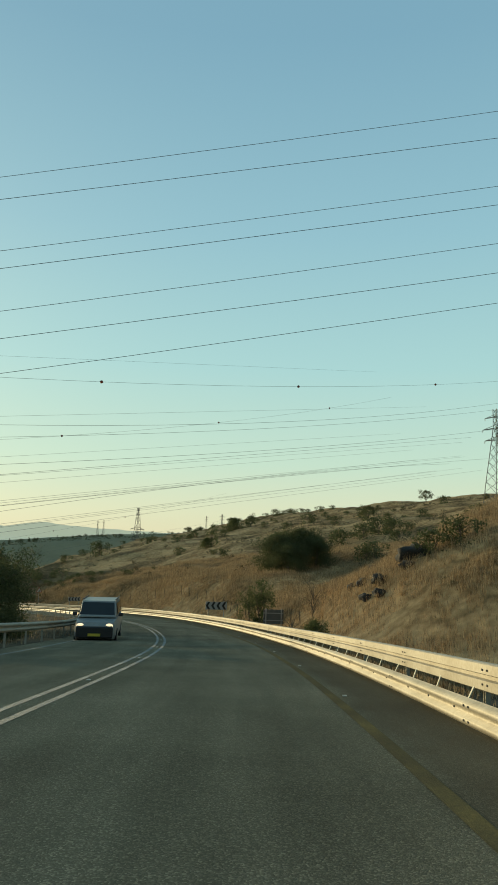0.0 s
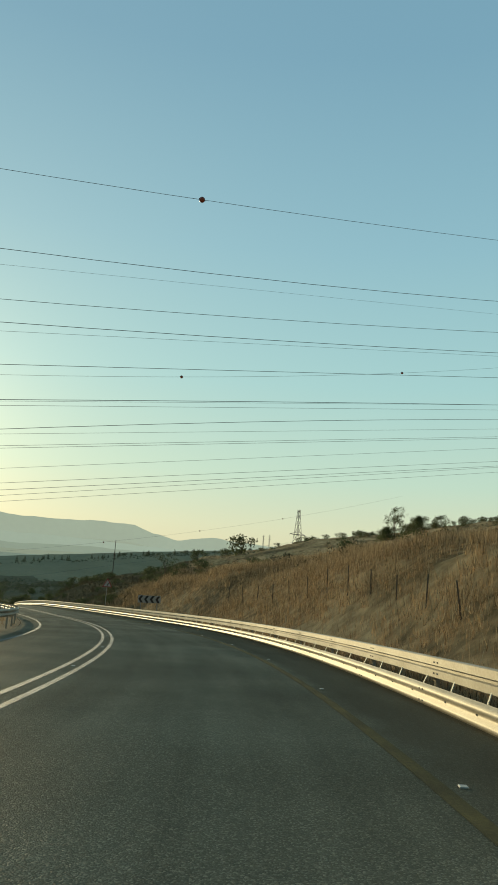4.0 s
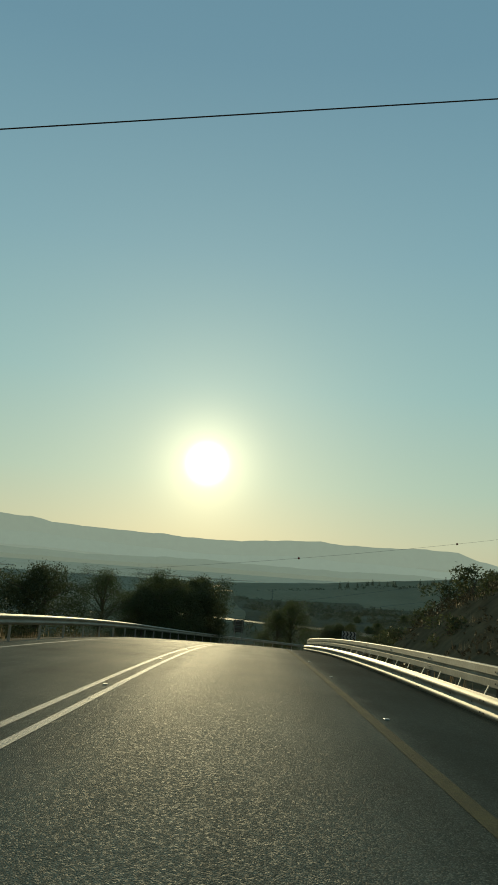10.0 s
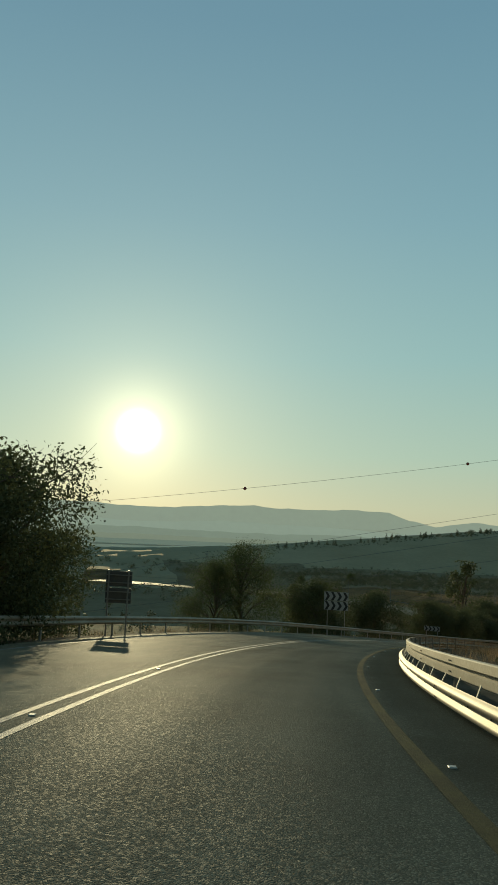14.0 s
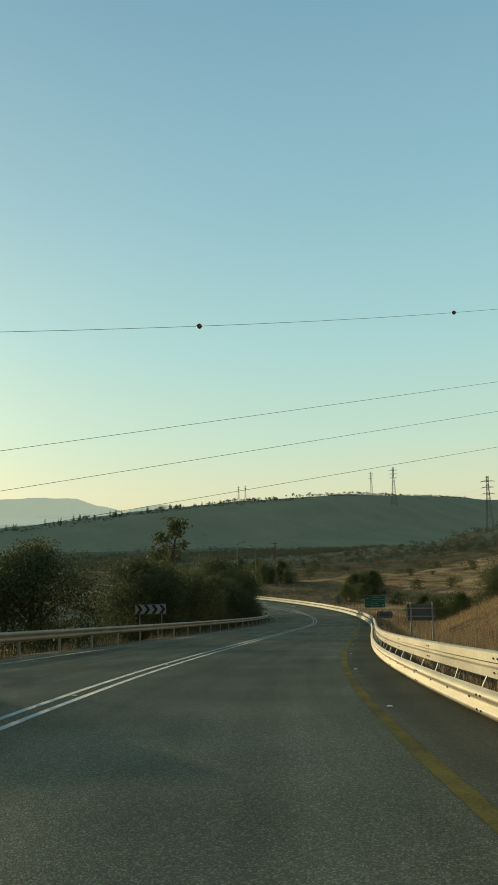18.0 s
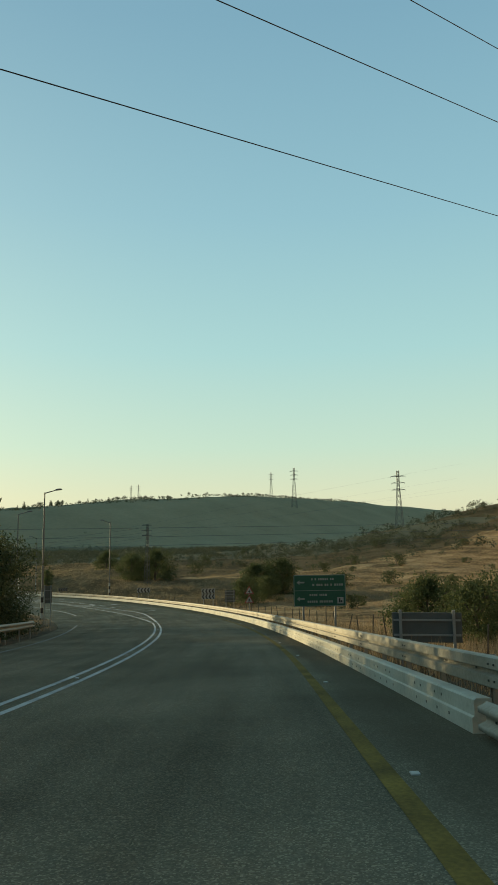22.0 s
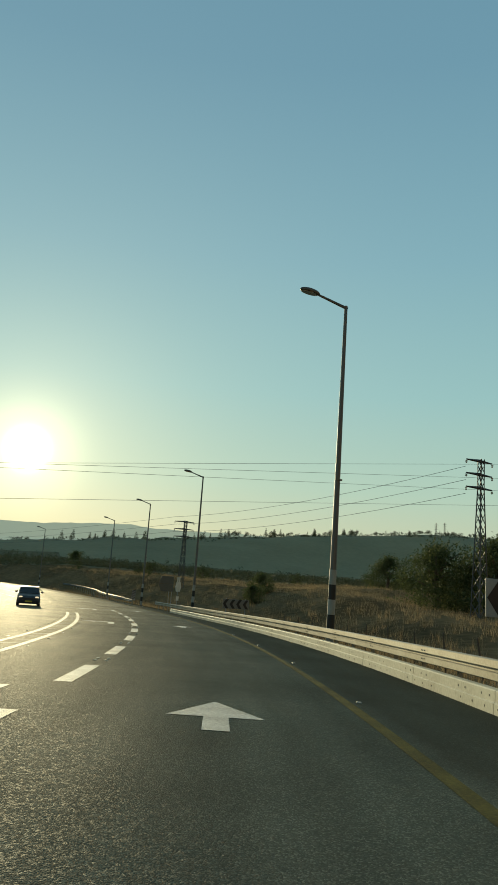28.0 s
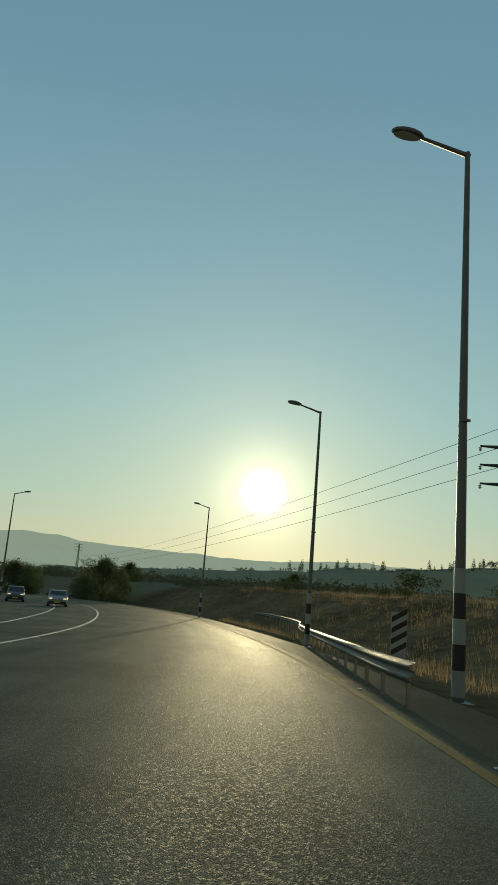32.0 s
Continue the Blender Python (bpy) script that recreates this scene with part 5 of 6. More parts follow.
# broad dark trees by the far guardrail
dark = tree("carob_tree", "dark dense broad tree beyond the guardrail", 11, 6.2, 6.4, LEAF, clumps=46, per=560, leaf=0.072, low=0.08, limbs=10, twigs=50)
# the first three stand out of view, placed to shade the near road
plant(dark, [(3.0, 33.0, 0, 1.0), (8.5, 36.0, 70, 1.05), (12.5, 40.0, 130, 0.95), (*by_road(47, -12.5), 20, 0.95), (*by_road(56, -14.5), 140, 1.0), (*by_road(40, -15), 80, 0.8), (*by_road(34, -10.6), 200, 0.7), (*by_road(197, -11.5), 60, 0.72), (*by_road(205, -13.0), 200, 0.9), (*by_road(190, -17.5), 10, 1.05), (*by_road(212, -17), 300, 0.9), (*by_road(183, -21), 100, 1.1), (*by_road(178, -23), 30, 0.95), (*by_road(221, -15), 30, 0.9), (*by_road(203, -10.8), 250, 0.92), (*by_road(208, -10.6), 130, 1.0), (*by_road(213, -11.6), 40, 1.12)])
dark2 = tree("olive_tree", "dark scrubby tree with a ragged crown", 23, 5.4, 6.8, LEAF, clumps=46, per=560, leaf=0.072, low=0.04, limbs=10, twigs=40)
plant(dark2, [(*by_road(304, -13.6), 60, 1.0), (*by_road(311, -12.8), 200, 0.98), (*by_road(319, -12.6), 300, 1.12), (*by_road(262, -16.5), 0, 1.16), (*by_road(281, -18), 70, 1.29), (*by_road(291, -14.5), 170, 1.12), (*by_road(300, -16.5), 210, 1.23), (*by_road(317, -15), 40, 1.05), (*by_road(325, -14.5), 100, 1.5), (*by_road(331, -15.5), 250, 1.45), (*by_road(272, -21), 30, 1.37), (*by_road(344, -13.0), 10, 0.82), (*by_road(337, -13.6), 150, 1.15), (*by_road(351, -15.5), 80, 0.8)])
airy = tree("acacia_tree", "airy feathery tree lit from behind by the sun", 31, 6.4, 6.0, LEAF_BRIGHT, clumps=62, per=420, leaf=0.05, low=0.05, limbs=14, twigs=90)
plant(airy, [(70, 238, 0, 1.42), (67.5, 236, 140, 1.1), (*by_road(199, -11.0), 120, 0.95), (*by_road(193, -13.5), 220, 0.9)])
gum = tree("eucalyptus_tree", "tall narrow eucalyptus tree standing over scrub", 41, 11.5, 4.4, LEAF, clumps=26, per=110, leaf=0.17, low=0.35, limbs=8, trunk=0.2)
plant(gum, [(141.9, 338.2, 0, 2.0), (*by_road(296, -17.5), 90, 0.62), (150, 352, 200, 0.6)])
green = tree("bush", "rounded green bush in the dry field", 51, 3.6, 5.0, LEAF_BRIGHT, clumps=48, per=400, leaf=0.08, low=-0.16, limbs=6, category="bush")
plant(green, [(148.5, 281.1, 0, 0.85), (151.7, 286.0, 90, 0.95), (154.5, 282.0, 200, 1.0), (208.9, 402.4, 10, 1.7), (214.0, 400.0, 130, 1.9), (203, 354.6, 70, 1.5), (206, 351, 220, 1.6), (208.5, 357, 10, 1.3), (218, 409, 80, 1.2), (196.4, 344.6, 200, 1.0), (188, 341, 20, 1.1), (235.2, 444.2, 30, 1.2), (223, 436, 110, 1.4), (196, 418, 70, 0.6), (199, 424, 10, 0.7), (158.6, 516.5, 0, 1.75), (144.2, 519.0, 140, 1.35), (145.0, 523.5, 60, 1.2), (156.2, 554.7, 20, 1.1), (191.4, 576.3, 80, 1.3), (154.9, 521.9, 30, 1.1), (24.6, 21.7, 0, 0.33), (164.8, 182.4, 60, 1.2), (107.4, 128.4, 60, 0.8)])
# on the hillside of the first bend
hill_tree = tree("pistachio_tree", "broad green tree beside the chevron sign", 61, 4.7, 6.6, LEAF, clumps=44, per=480, leaf=0.072, low=0.12)
slim_tree = tree("young_tree", "slim pale green young tree below the larger tree", 63, 3.4, 2.1, LEAF_BRIGHT, clumps=34, per=520, leaf=0.06, low=0.1, limbs=6, trunk=0.06)
plant(slim_tree, [(40.2, 41.2, 0, 1.2), (41.0, 41.8, 120, 1.05), (40.0, 42.2, 250, 0.95), (108.2, 127.4, 40, 1.7)])
plant(hill_tree, [(58.2, 57.0, 0, 0.92), (61.6, 56.6, 100, 0.92), (61.5, 54.0, 190, 0.74), (57.0, 54.2, 250, 0.72), (137.5, 262.5, 30, 0.95), (142.0, 264.5, 120, 0.85)])
crest_tree = tree("thorn_tree", "small flat-topped tree on the ridge", 71, 4.6, 5.0, LEAF, clumps=16, per=90, leaf=0.15, low=0.45, limbs=7)
plant(crest_tree, [(221.2, 142.8, 0, 1.1), (170.4, 188.7, 60, 0.9), (176, 186, 150, 1.0), (135.4, 103.0, 20, 0.8), (149.0, 242.4, 90, 0.8), (158, 196, 20, 0.7), (192, 165, 110, 0.6), (205, 152, 240, 0.5)])
shrub = tree("shrub", "low olive-green shrub on the dry slope", 81, 1.5, 2.6, LEAF, clumps=16, per=240, leaf=0.10, low=0.05, limbs=5, trunk=0.05, category="bush")
rs = np.random.RandomState(5)
spots = [(36.6, 21.4, 0, 1.0), (35.9, 22.6, 90, 0.9), (120, 205, 10, 1.5), (99, 178, 50, 1.4), (108.8, 177.2, 20, 2.6), (64, 49, 0, 1.3), (67, 50, 60, 1.2), (92, 71, 0, 1.6), (96, 71, 50, 1.9), (88, 72, 120, 1.7), (101, 72, 10, 1.6), (150, 115, 10, 2.2)]
while len(spots) < 90:
    x, y = 40 + rs.rand() * 170, 20 + rs.rand() * 230
    s_, l_, _z = nearest_road(np.array([x]), np.array([y]))
    if l_[0] > 14 and min(((x - 60) * 86 - (y - 150) * 34) / 92.5, ((x - 94) * 99 - (y - 236) * 186) / 210.7) > 4:
        spots.append((x, y, rs.rand() * 360, 0.7 + 1.1 * rs.rand() ** 2))
while len(spots) < 130:
    x, y = 130 + rs.rand() * 260, 280 + rs.rand() * 230
    s_, l_, _z = nearest_road(np.array([x]), np.array([y]))
    if l_[0] > 16:
        spots.append((x, y, rs.rand() * 360, 0.8 + 1.5 * rs.rand() ** 2))
plant(shrub, spots)
sparse = tree("thorn_bush", "thin half-bare shrub against the sky", 91, 3.2, 3.4, LEAF, clumps=9, per=70, leaf=0.10, low=0.35, limbs=11, trunk=0.06, twigs=60, category="bush")
plant(sparse, [(68.9, 125.0, 0, 1.0), (62, 112, 10, 0.5)])
bare = tree("bare_shrub", "leafless thorny shrub in dry grass behind the guardrail", 93, 2.4, 2.0, LEAF, clumps=1, per=12, leaf=0.03, low=0.5, limbs=16, trunk=0.045, twigs=150, category="bush")
plant(bare, [(25.4, 23.8, 0, 0.66), (36.5, 32.3, 140, 1.1)])


# ---- stuff: dry grass, scrub, woods ----
def grass(name, spots, height, blades, label, mat=STRAW):
    """Tufts of thin leaning blades, joined into one sheet of grass."""
    rng = np.random.RandomState(len(spots))
    P = np.repeat(np.asarray(spots, float), blades, 0)
    n = len(P)
    a = rng.rand(n) * 6.283
    h = height * (0.35 + 0.8 * rng.rand(n)) * np.repeat(0.45 + 1.1 * rng.rand(len(spots)) ** 1.5, blades)
    o = rng.normal(size=(n, 2)) * 0.24
    reach = h * (0.1 + 0.6 * rng.rand(n) ** 2)
    w = 0.005 + 0.009 * rng.rand(n)
    t = rng.rand(n) * 6.283
    px, py = np.cos(t) * w, np.sin(t) * w
    x, y, z = P[:, 0] + o[:, 0], P[:, 1] + o[:, 1], P[:, 2]
    V = np.stack([np.stack([x - px, y - py, z - 0.05], 1), np.stack([x + px, y + py, z - 0.05], 1), np.stack([x + np.cos(a) * reach, y + np.sin(a) * reach, z + h], 1)], 1).astype(np.float32)
    me = bpy.data.meshes.new(name)
    me.vertices.add(3 * n); me.loops.add(3 * n); me.polygons.add(n)
    me.vertices.foreach_set("co", V.ravel())
    me.loops.foreach_set("vertex_index", np.arange(3 * n, dtype=np.int32))
    me.polygons.foreach_set("loop_start", np.arange(0, 3 * n, 3, dtype=np.int32))
    me.update(calc_edges=True)
    me.materials.append(mat)
    return tagged(new(name, me), label, "grass", kind="stuff")


def ground_many(xs, ys):
    s, lat, zr = nearest_road(xs, ys)
    g = ground_height(xs, ys)
    e = np.where(lat > 0, lat_of(RAIL, s) + 0.4, -(lat_of(LEFT, s) - 0.95 - np.interp(s, [345, 400, 440, 470, 520, 600], [0, 4, 7, 9, 7, 3])))
    a = np.abs(lat) - e
    vz = zr + np.interp(a, [0, 1.5, 4, 9.5], [-0.03, -0.12, -0.45, -1.5])
    return s, lat, a, np.where(a < 9.5, np.maximum(g, vz), g)


rs = np.random.RandomState(9)
xs, ys = rs.rand(110000) * 300 - 20, rs.rand(110000) * 500 - 20
s_, lat_, a_, z_ = ground_many(xs, ys)
clump = wave(xs, ys, 9, 21) + 0.5 * wave(xs, ys, 3, 22)
keep = (a_ > 0.7) & (a_ < 130) & (lat_ > 0) & (s_ < 372) & ~((s_ > 118) & (s_ < 228) & (a_ < 30) & (rs.rand(len(xs)) < 0.75)) & (rs.rand(len(xs)) < np.clip(1.25 - a_ / 55, 0.14, 1)) & (clump > -0.75)
idx = np.where(keep)[0][:32000]
grass("dry_grass", np.stack([xs, ys, z_], 1)[idx], 0.42, 15, "tall dry straw-coloured grass on the slopes")
keep = (a_ > 0.5) & (a_ < 14) & (lat_ < 0) & (clump > -0.5)
idx = np.where(keep)[0][:4000]
grass("verge_grass", np.stack([xs, ys, z_], 1)[idx], 0.36, 14, "low dry grass along the far verge")

# far woods and orchard, each a heap of leaf clumps
def woods(name, spots, label, mat, leaf, per):
    rng = np.random.RandomState(77)
    cl = []
    for x, y, z, h in spots:
        for k in range(3):
            cl.append(((x + rng.normal() * h * 0.28, y + rng.normal() * h * 0.28, z + h * (0.2 + 0.17 * k)), h * (0.40 - 0.05 * k)))
    V, F = leaf_cloud(rng, cl, per, leaf, 1.0)
    return tagged(mesh_object(name, V, F, mat), label, "woods", kind="stuff")


rs = np.random.RandomState(29)
xs, ys = 12 + rs.rand(130000) * 75, -15 + rs.rand(130000) * 135
s_, lat_, a_, z_ = ground_many(xs, ys)
keep = (a_ > 0.8) & (a_ < 40) & (lat_ > 0) & (rs.rand(len(xs)) < np.clip(1.2 - a_ / 40, 0.3, 1)) & (wave(xs, ys, 7, 71) > -0.9)
idx = np.where(keep)[0][:42000]
grass("hillside_grass", np.stack([xs, ys, z_], 1)[idx], 0.46, 17, "thick tawny dry grass on the slope beside the bend")
rs = np.random.RandomState(37)
xs, ys = 84 + rs.rand(60000) * 75, 222 + rs.rand(60000) * 85
s_, lat_, a_, z_ = ground_many(xs, ys)
keep = (a_ > 0.6) & (a_ < 26) & (lat_ > 0)
idx = np.where(keep)[0][:14000]
grass("bank_grass", np.stack([xs, ys, z_], 1)[idx], 0.5, 15, "tawny dry grass over the low bank inside the bend")
rs = np.random.RandomState(19)
xs, ys = 178 + rs.rand(30000) * 190, 318 + rs.rand(30000) * 190
s_, lat_, a_, z_ = ground_many(xs, ys)
keep = (a_ > 0.7) & (lat_ > 0) & (rs.rand(len(xs)) < np.clip(1.3 - a_ / 90, 0.25, 1))
idx = np.where(keep)[0][:18000]
grass("field_grass", np.stack([xs, ys, z_], 1)[idx], 0.5, 15, "dense dry grass and weeds in the low field", WEEDS)
# low scrub that covers the bank where the road leaves the hill
spots = []
while len(spots) < 70:
    s0, l0 = 118 + 105 * rs.rand(), 6.5 + 22 * rs.rand()
    x, y = by_road(s0, l0)
    spots.append((x, y, rs.rand() * 360, 0.4 + 0.55 * rs.rand()))
plant(shrub, spots, first=False)

DRY_SCRUB = leafy("dry_brown_scrub", (0.055, 0.048, 0.026), (0.15, 0.118, 0.066), 0.06)
sp = []
while len(sp) < 900:
    x, y = 35 + rs.rand() * 190, 10 + rs.rand() * 190
    s0, l0, z0 = nearest_road(np.array([x]), np.array([y]))
    if l0[0] > 12 and wave(np.array([x]), np.array([y]), 22, 61)[0] + 0.6 * wave(np.array([x]), np.array([y]), 8, 62)[0] > 0.15:
        sp.append((x, y, 0, 0.5 + 1.0 * rs.rand() ** 2))
zs_ = ground_height(np.array([q[0] for q in sp]), np.array([q[1] for q in sp]))
woods("low_scrub", [(q[0], q[1], z, q[3]) for q, z in zip(sp, zs_)], "low brown scrub in patches over the dry hillside", DRY_SCRUB, 0.09, 150)

sp = []
while len(sp) < 1100:
    s0, l0 = 128 + 70 * rs.rand(), 6.2 + 14 * rs.rand()
    x, y = by_road(s0, l0)
    sp.append((x, y, place_z(x, y), 0.3 + 0.6 * rs.rand() ** 2))
woods("bank_scrub", sp, "dense brown scrub and dry weeds over the cut bank", DRY_SCRUB, 0.07, 230)

# scrub on the brown knoll and over the lower hillside
spots = []
while len(spots) < 75:
    x, y = 135 + 150 * rs.rand(), 225 + 100 * rs.rand()
    s0, l0, z0 = nearest_road(np.array([x]), np.array([y]))
    if l0[0] > 15:
        spots.append((x, y, rs.rand() * 360, 0.8 + 1.6 * rs.rand() ** 2))
plant(shrub, spots, first=False)

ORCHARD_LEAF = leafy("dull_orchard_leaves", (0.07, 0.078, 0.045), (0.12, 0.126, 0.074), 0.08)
rs = np.random.RandomState(13)
sp = []
for k in range(900):
    x = 120 + rs.rand() ** 0.8 * 1000
    y = 820 + 0.25 * (x - 150) - 2 - 26 * rs.rand()
    sp.append((x, y, 0, (1.3 + 1.5 * rs.rand()) * (1.7 if rs.rand() < 0.04 else 1)))
zs_ = ground_height(np.array([q[0] for q in sp]), np.array([q[1] for q in sp]))
woods("far_woods", [(q[0], q[1], z - 0.6, q[3]) for q, z in zip(sp, zs_)], "hazy trees scattered along the long hill", FAR_LEAF, 0.34, 13)
sp = []
for c0, n0 in ((205, 3), (232, 5), (262, 4), (300, 7), (335, 4), (372, 7), (410, 5), (455, 7), (500, 6), (560, 6)):
    for k in range(n0):
        x = c0 + rs.normal() * 8
        sp.append((x, 822 + 0.25 * (x - 150) + rs.normal() * 6, 0, 4.0 + 4.0 * rs.rand()))
zs_ = ground_height(np.array([q[0] for q in sp]), np.array([q[1] for q in sp]))
cl = []
for q, z in zip(sp, zs_):
    for k in range(5):
        cl.append(((q[0], q[1], z + q[3] * (0.1 + 0.17 * k)), q[3] * (0.24 - 0.036 * k)))
for k in range(170):
    x = 330 + 620 * rs.rand()
    if wave(np.array([x]), np.array([0.0]), 60, 83)[0] < -0.35:
        continue
    y, h = 822 + 0.25 * (x - 150) + rs.normal() * 5, 2.2 + 3.2 * rs.rand() ** 2
    z = float(ground_height(np.array([x]), np.array([y]))[0])
    cl += [((x, y, z + h * 0.4), h * 0.42), ((x + rs.normal() * h * 0.3, y, z + h * 0.62), h * 0.34)]
V, F = leaf_cloud(rs, cl, 45, 0.28, 1.0)
tagged(mesh_object("cypress_row", V, F, FAR_LEAF), "slim and rounded trees standing along the hill crest", "woods", kind="stuff")
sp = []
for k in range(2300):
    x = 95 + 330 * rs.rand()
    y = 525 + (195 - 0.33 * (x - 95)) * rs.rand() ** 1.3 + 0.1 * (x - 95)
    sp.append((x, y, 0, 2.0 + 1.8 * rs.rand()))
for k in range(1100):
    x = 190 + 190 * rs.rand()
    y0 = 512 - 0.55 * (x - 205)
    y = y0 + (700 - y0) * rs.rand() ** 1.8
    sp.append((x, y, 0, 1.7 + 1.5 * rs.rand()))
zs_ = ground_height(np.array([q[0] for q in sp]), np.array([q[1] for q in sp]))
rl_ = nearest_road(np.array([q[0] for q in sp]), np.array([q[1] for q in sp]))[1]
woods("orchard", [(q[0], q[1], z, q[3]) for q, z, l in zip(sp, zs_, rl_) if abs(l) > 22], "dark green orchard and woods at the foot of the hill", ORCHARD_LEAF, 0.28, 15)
sp = []
for k in range(420):
    x, y = -330 + 420 * rs.rand(), 330 + 420 * rs.rand()
    sp.append((x, y, 0, 3.0 + 3.5 * rs.rand()))
for k in range(90):
    x, y = 330 + 120 * rs.rand(), 380 + 120 * rs.rand()
    sp.append((x, y, 0, 3.0 + 3 * rs.rand()))
zs_ = ground_height(np.array([q[0] for q in sp]), np.array([q[1] for q in sp]))
rl_ = nearest_road(np.array([q[0] for q in sp]), np.array([q[1] for q in sp]))[1]
woods("valley_trees", [(q[0], q[1], z, q[3]) for q, z, l in zip(sp, zs_, rl_) if abs(l) > 22], "clumps of trees on the valley floor", ORCHARD_LEAF, 0.45, 8)

sp = []
for k in range(260):
    x, y = 470 + 75 * rs.normal(), 395 + 80 * rs.normal()
    sp.append((x, y, 0, 1.6 + 2.8 * rs.rand()))
for k in range(120):
    x, y = 250 + 200 * rs.rand(), 400 + 70 * rs.rand()
    sp.append((x, y, 0, 2.2 + 2.4 * rs.rand()))
zs_ = ground_height(np.array([q[0] for q in sp]), np.array([q[1] for q in sp]))
woods("hill_scrub", [(q[0], q[1], z, q[3]) for q, z in zip(sp, zs_)], "olive scrub and small trees over the dry hills", FAR_LEAF, 0.22, 26)

# ---- boulders ----
BASALT = material("basalt", [(0.012, 0.011, 0.011), (0.03, 0.028, 0.026), (0.06, 0.055, 0.05)], 0.9, scale=2, fine=18, bump=0.9, bump_scale=9)


def boulder(x, y, size, seed):
    rng = np.random.RandomState(seed)
    bm = bmesh.new()
    bmesh.ops.create_icosphere(bm, subdivisions=3, radius=1.0)
    for v in bm.verts:
        n_ = noise.noise(v.co * 1.3 + Vector((seed, 0, 0))) * 0.55 + noise.noise(v.co * 3.1 + Vector((0, seed, 0))) * 0.3 + noise.noise(v.co * 7.0 + Vector((0, 0, seed))) * 0.12
        v.co *= 1 + n_
        v.co.z *= 0.6
    ob = thing("boulder", "dark weathered basalt boulder in dry grass", "rock", Matrix.Translation((x, y, place_z(x, y) - size * 0.05)) @ pose(0, 0, 0, 0, 0, rng.rand() * 360) @ Matrix.Diagonal((size, size * 0.8, size, 1)), group="boulders")
    part("stone", bm, BASALT, ob, smooth_shade=True)


for x, y, k, sd in ((36.0, 23.9, 1.05, 1), (34.8, 23.6, 0.5, 2), (35.3, 27.2, 0.5, 3), (34.2, 25.2, 0.55, 4), (33.3, 25.5, 0.42, 5), (33.0, 24.3, 0.4, 6), (36.4, 29.0, 0.36, 7), (40.5, 30.5, 0.5, 8)):
    boulder(x, y, k, sd)

# ---- fence of thin posts in the grass ----
for s0, s1, off, lab in ((300, 440, 3.6, "line of thin leaning fence posts in dry grass"), (48, 104, 4.6, "line of thin fence posts at the foot of the slope")):
    fence = thing("fence", lab, "fence")
    rs = np.random.RandomState(int(s0))
    me = None
    for s in np.arange(s0, s1, 2.6):
        p = on_road(s, float(lat_of(RAIL, np.array([s]))[0]) + off)
        if me is None:
            bm = bmesh.new(); add_tube(bm, (0, 0, -0.3), (0, 0, 1.15), 0.03, 0.025, n=6)
            ob = part("post", bm, BARK, fence); me = ob.data
        else:
            ob = new("post", me); ob.parent = fence
        ob.matrix_world = Matrix.Translation((p.x, p.y, place_z(p.x, p.y))) @ pose(0, 0, 0, rs.normal() * 4, rs.normal() * 4, 0)

# ---- pale polytunnels far down the valley ----
TUNNEL = plain("pale_plastic_sheet", (0.55, 0.51, 0.40), 0.9)
for x, y, w in ((120, 1600, 340), (-430, 1540, 300)):
    tn = thing("polytunnel", "long pale polytunnel on the valley floor", "greenhouse", Matrix.Translation((x, y, float(ground_height(np.array([float(x)]), np.array([float(y)]))[0]))), group="polytunnels")
    bm = bmesh.new()
    ring = [(0, -6, 0), (0, -5, 3), (0, -2, 4.8), (0, 2, 4.8), (0, 5, 3), (0, 6, 0)]
    A = [bm.verts.new((-w / 2, q[1], q[2] - (0.6 if q[2] == 0 else 0))) for q in ring]
    B = [bm.verts.new((w / 2, q[1], q[2] - (0.6 if q[2] == 0 else 0))) for q in ring]
    for k in range(5):
        bm.faces.new((A[k], A[k + 1], B[k + 1], B[k]))
    bm.faces.new(A[::-1]); bm.faces.new(B)
    part("cover", bm, TUNNEL, tn)


# ---- vehicles ----
TYRE = plain("tyre_rubber", (0.02, 0.02, 0.02), 0.85)
RIM = plain("wheel_rim", (0.35, 0.35, 0.36), 0.35, metal=0.8)
CAR_GLASS = plain("car_glass", (0.015, 0.018, 0.02), 0.08)
TRIM = plain("black_trim", (0.02, 0.02, 0.022), 0.6)
PLATE = plain("plate_yellow", (0.55, 0.42, 0.05), 0.5)
LIT = bpy.data.materials.new("lit_headlamp")
LIT.use_nodes = True
LIT.node_tree.nodes["Principled BSDF"].inputs["Emission Color"].default_value = (1, 0.74, 0.4, 1)
LIT.node_tree.nodes["Principled BSDF"].inputs["Emission Strength"].default_value = 1.0


def loft(bm, sections):
    """Joins cross-sections, each a ring of points, with end caps."""
    rings = [[bm.verts.new(p) for p in sec] for sec in sections]
    n = len(rings[0])
    for a, b in zip(rings[:-1], rings[1:]):
        for i in range(n):
            bm.faces.new((a[i], a[(i + 1) % n], b[(i + 1) % n], b[i]))
    bm.faces.new(rings[0][::-1])
    bm.faces.new(rings[-1])
    bmesh.ops.recalc_face_normals(bm, faces=bm.faces)


def body_ring(y, half, z0, z1, shoulder):
    return [(-half * 0.94, y, z0), (half * 0.94, y, z0), (half, y, z0 + 0.18), (half, y, z0 + (z1 - z0) * 0.7), (half * shoulder, y, z1), (-half * shoulder, y, z1), (-half, y, z0 + (z1 - z0) * 0.7), (-half, y, z0 + 0.18)]


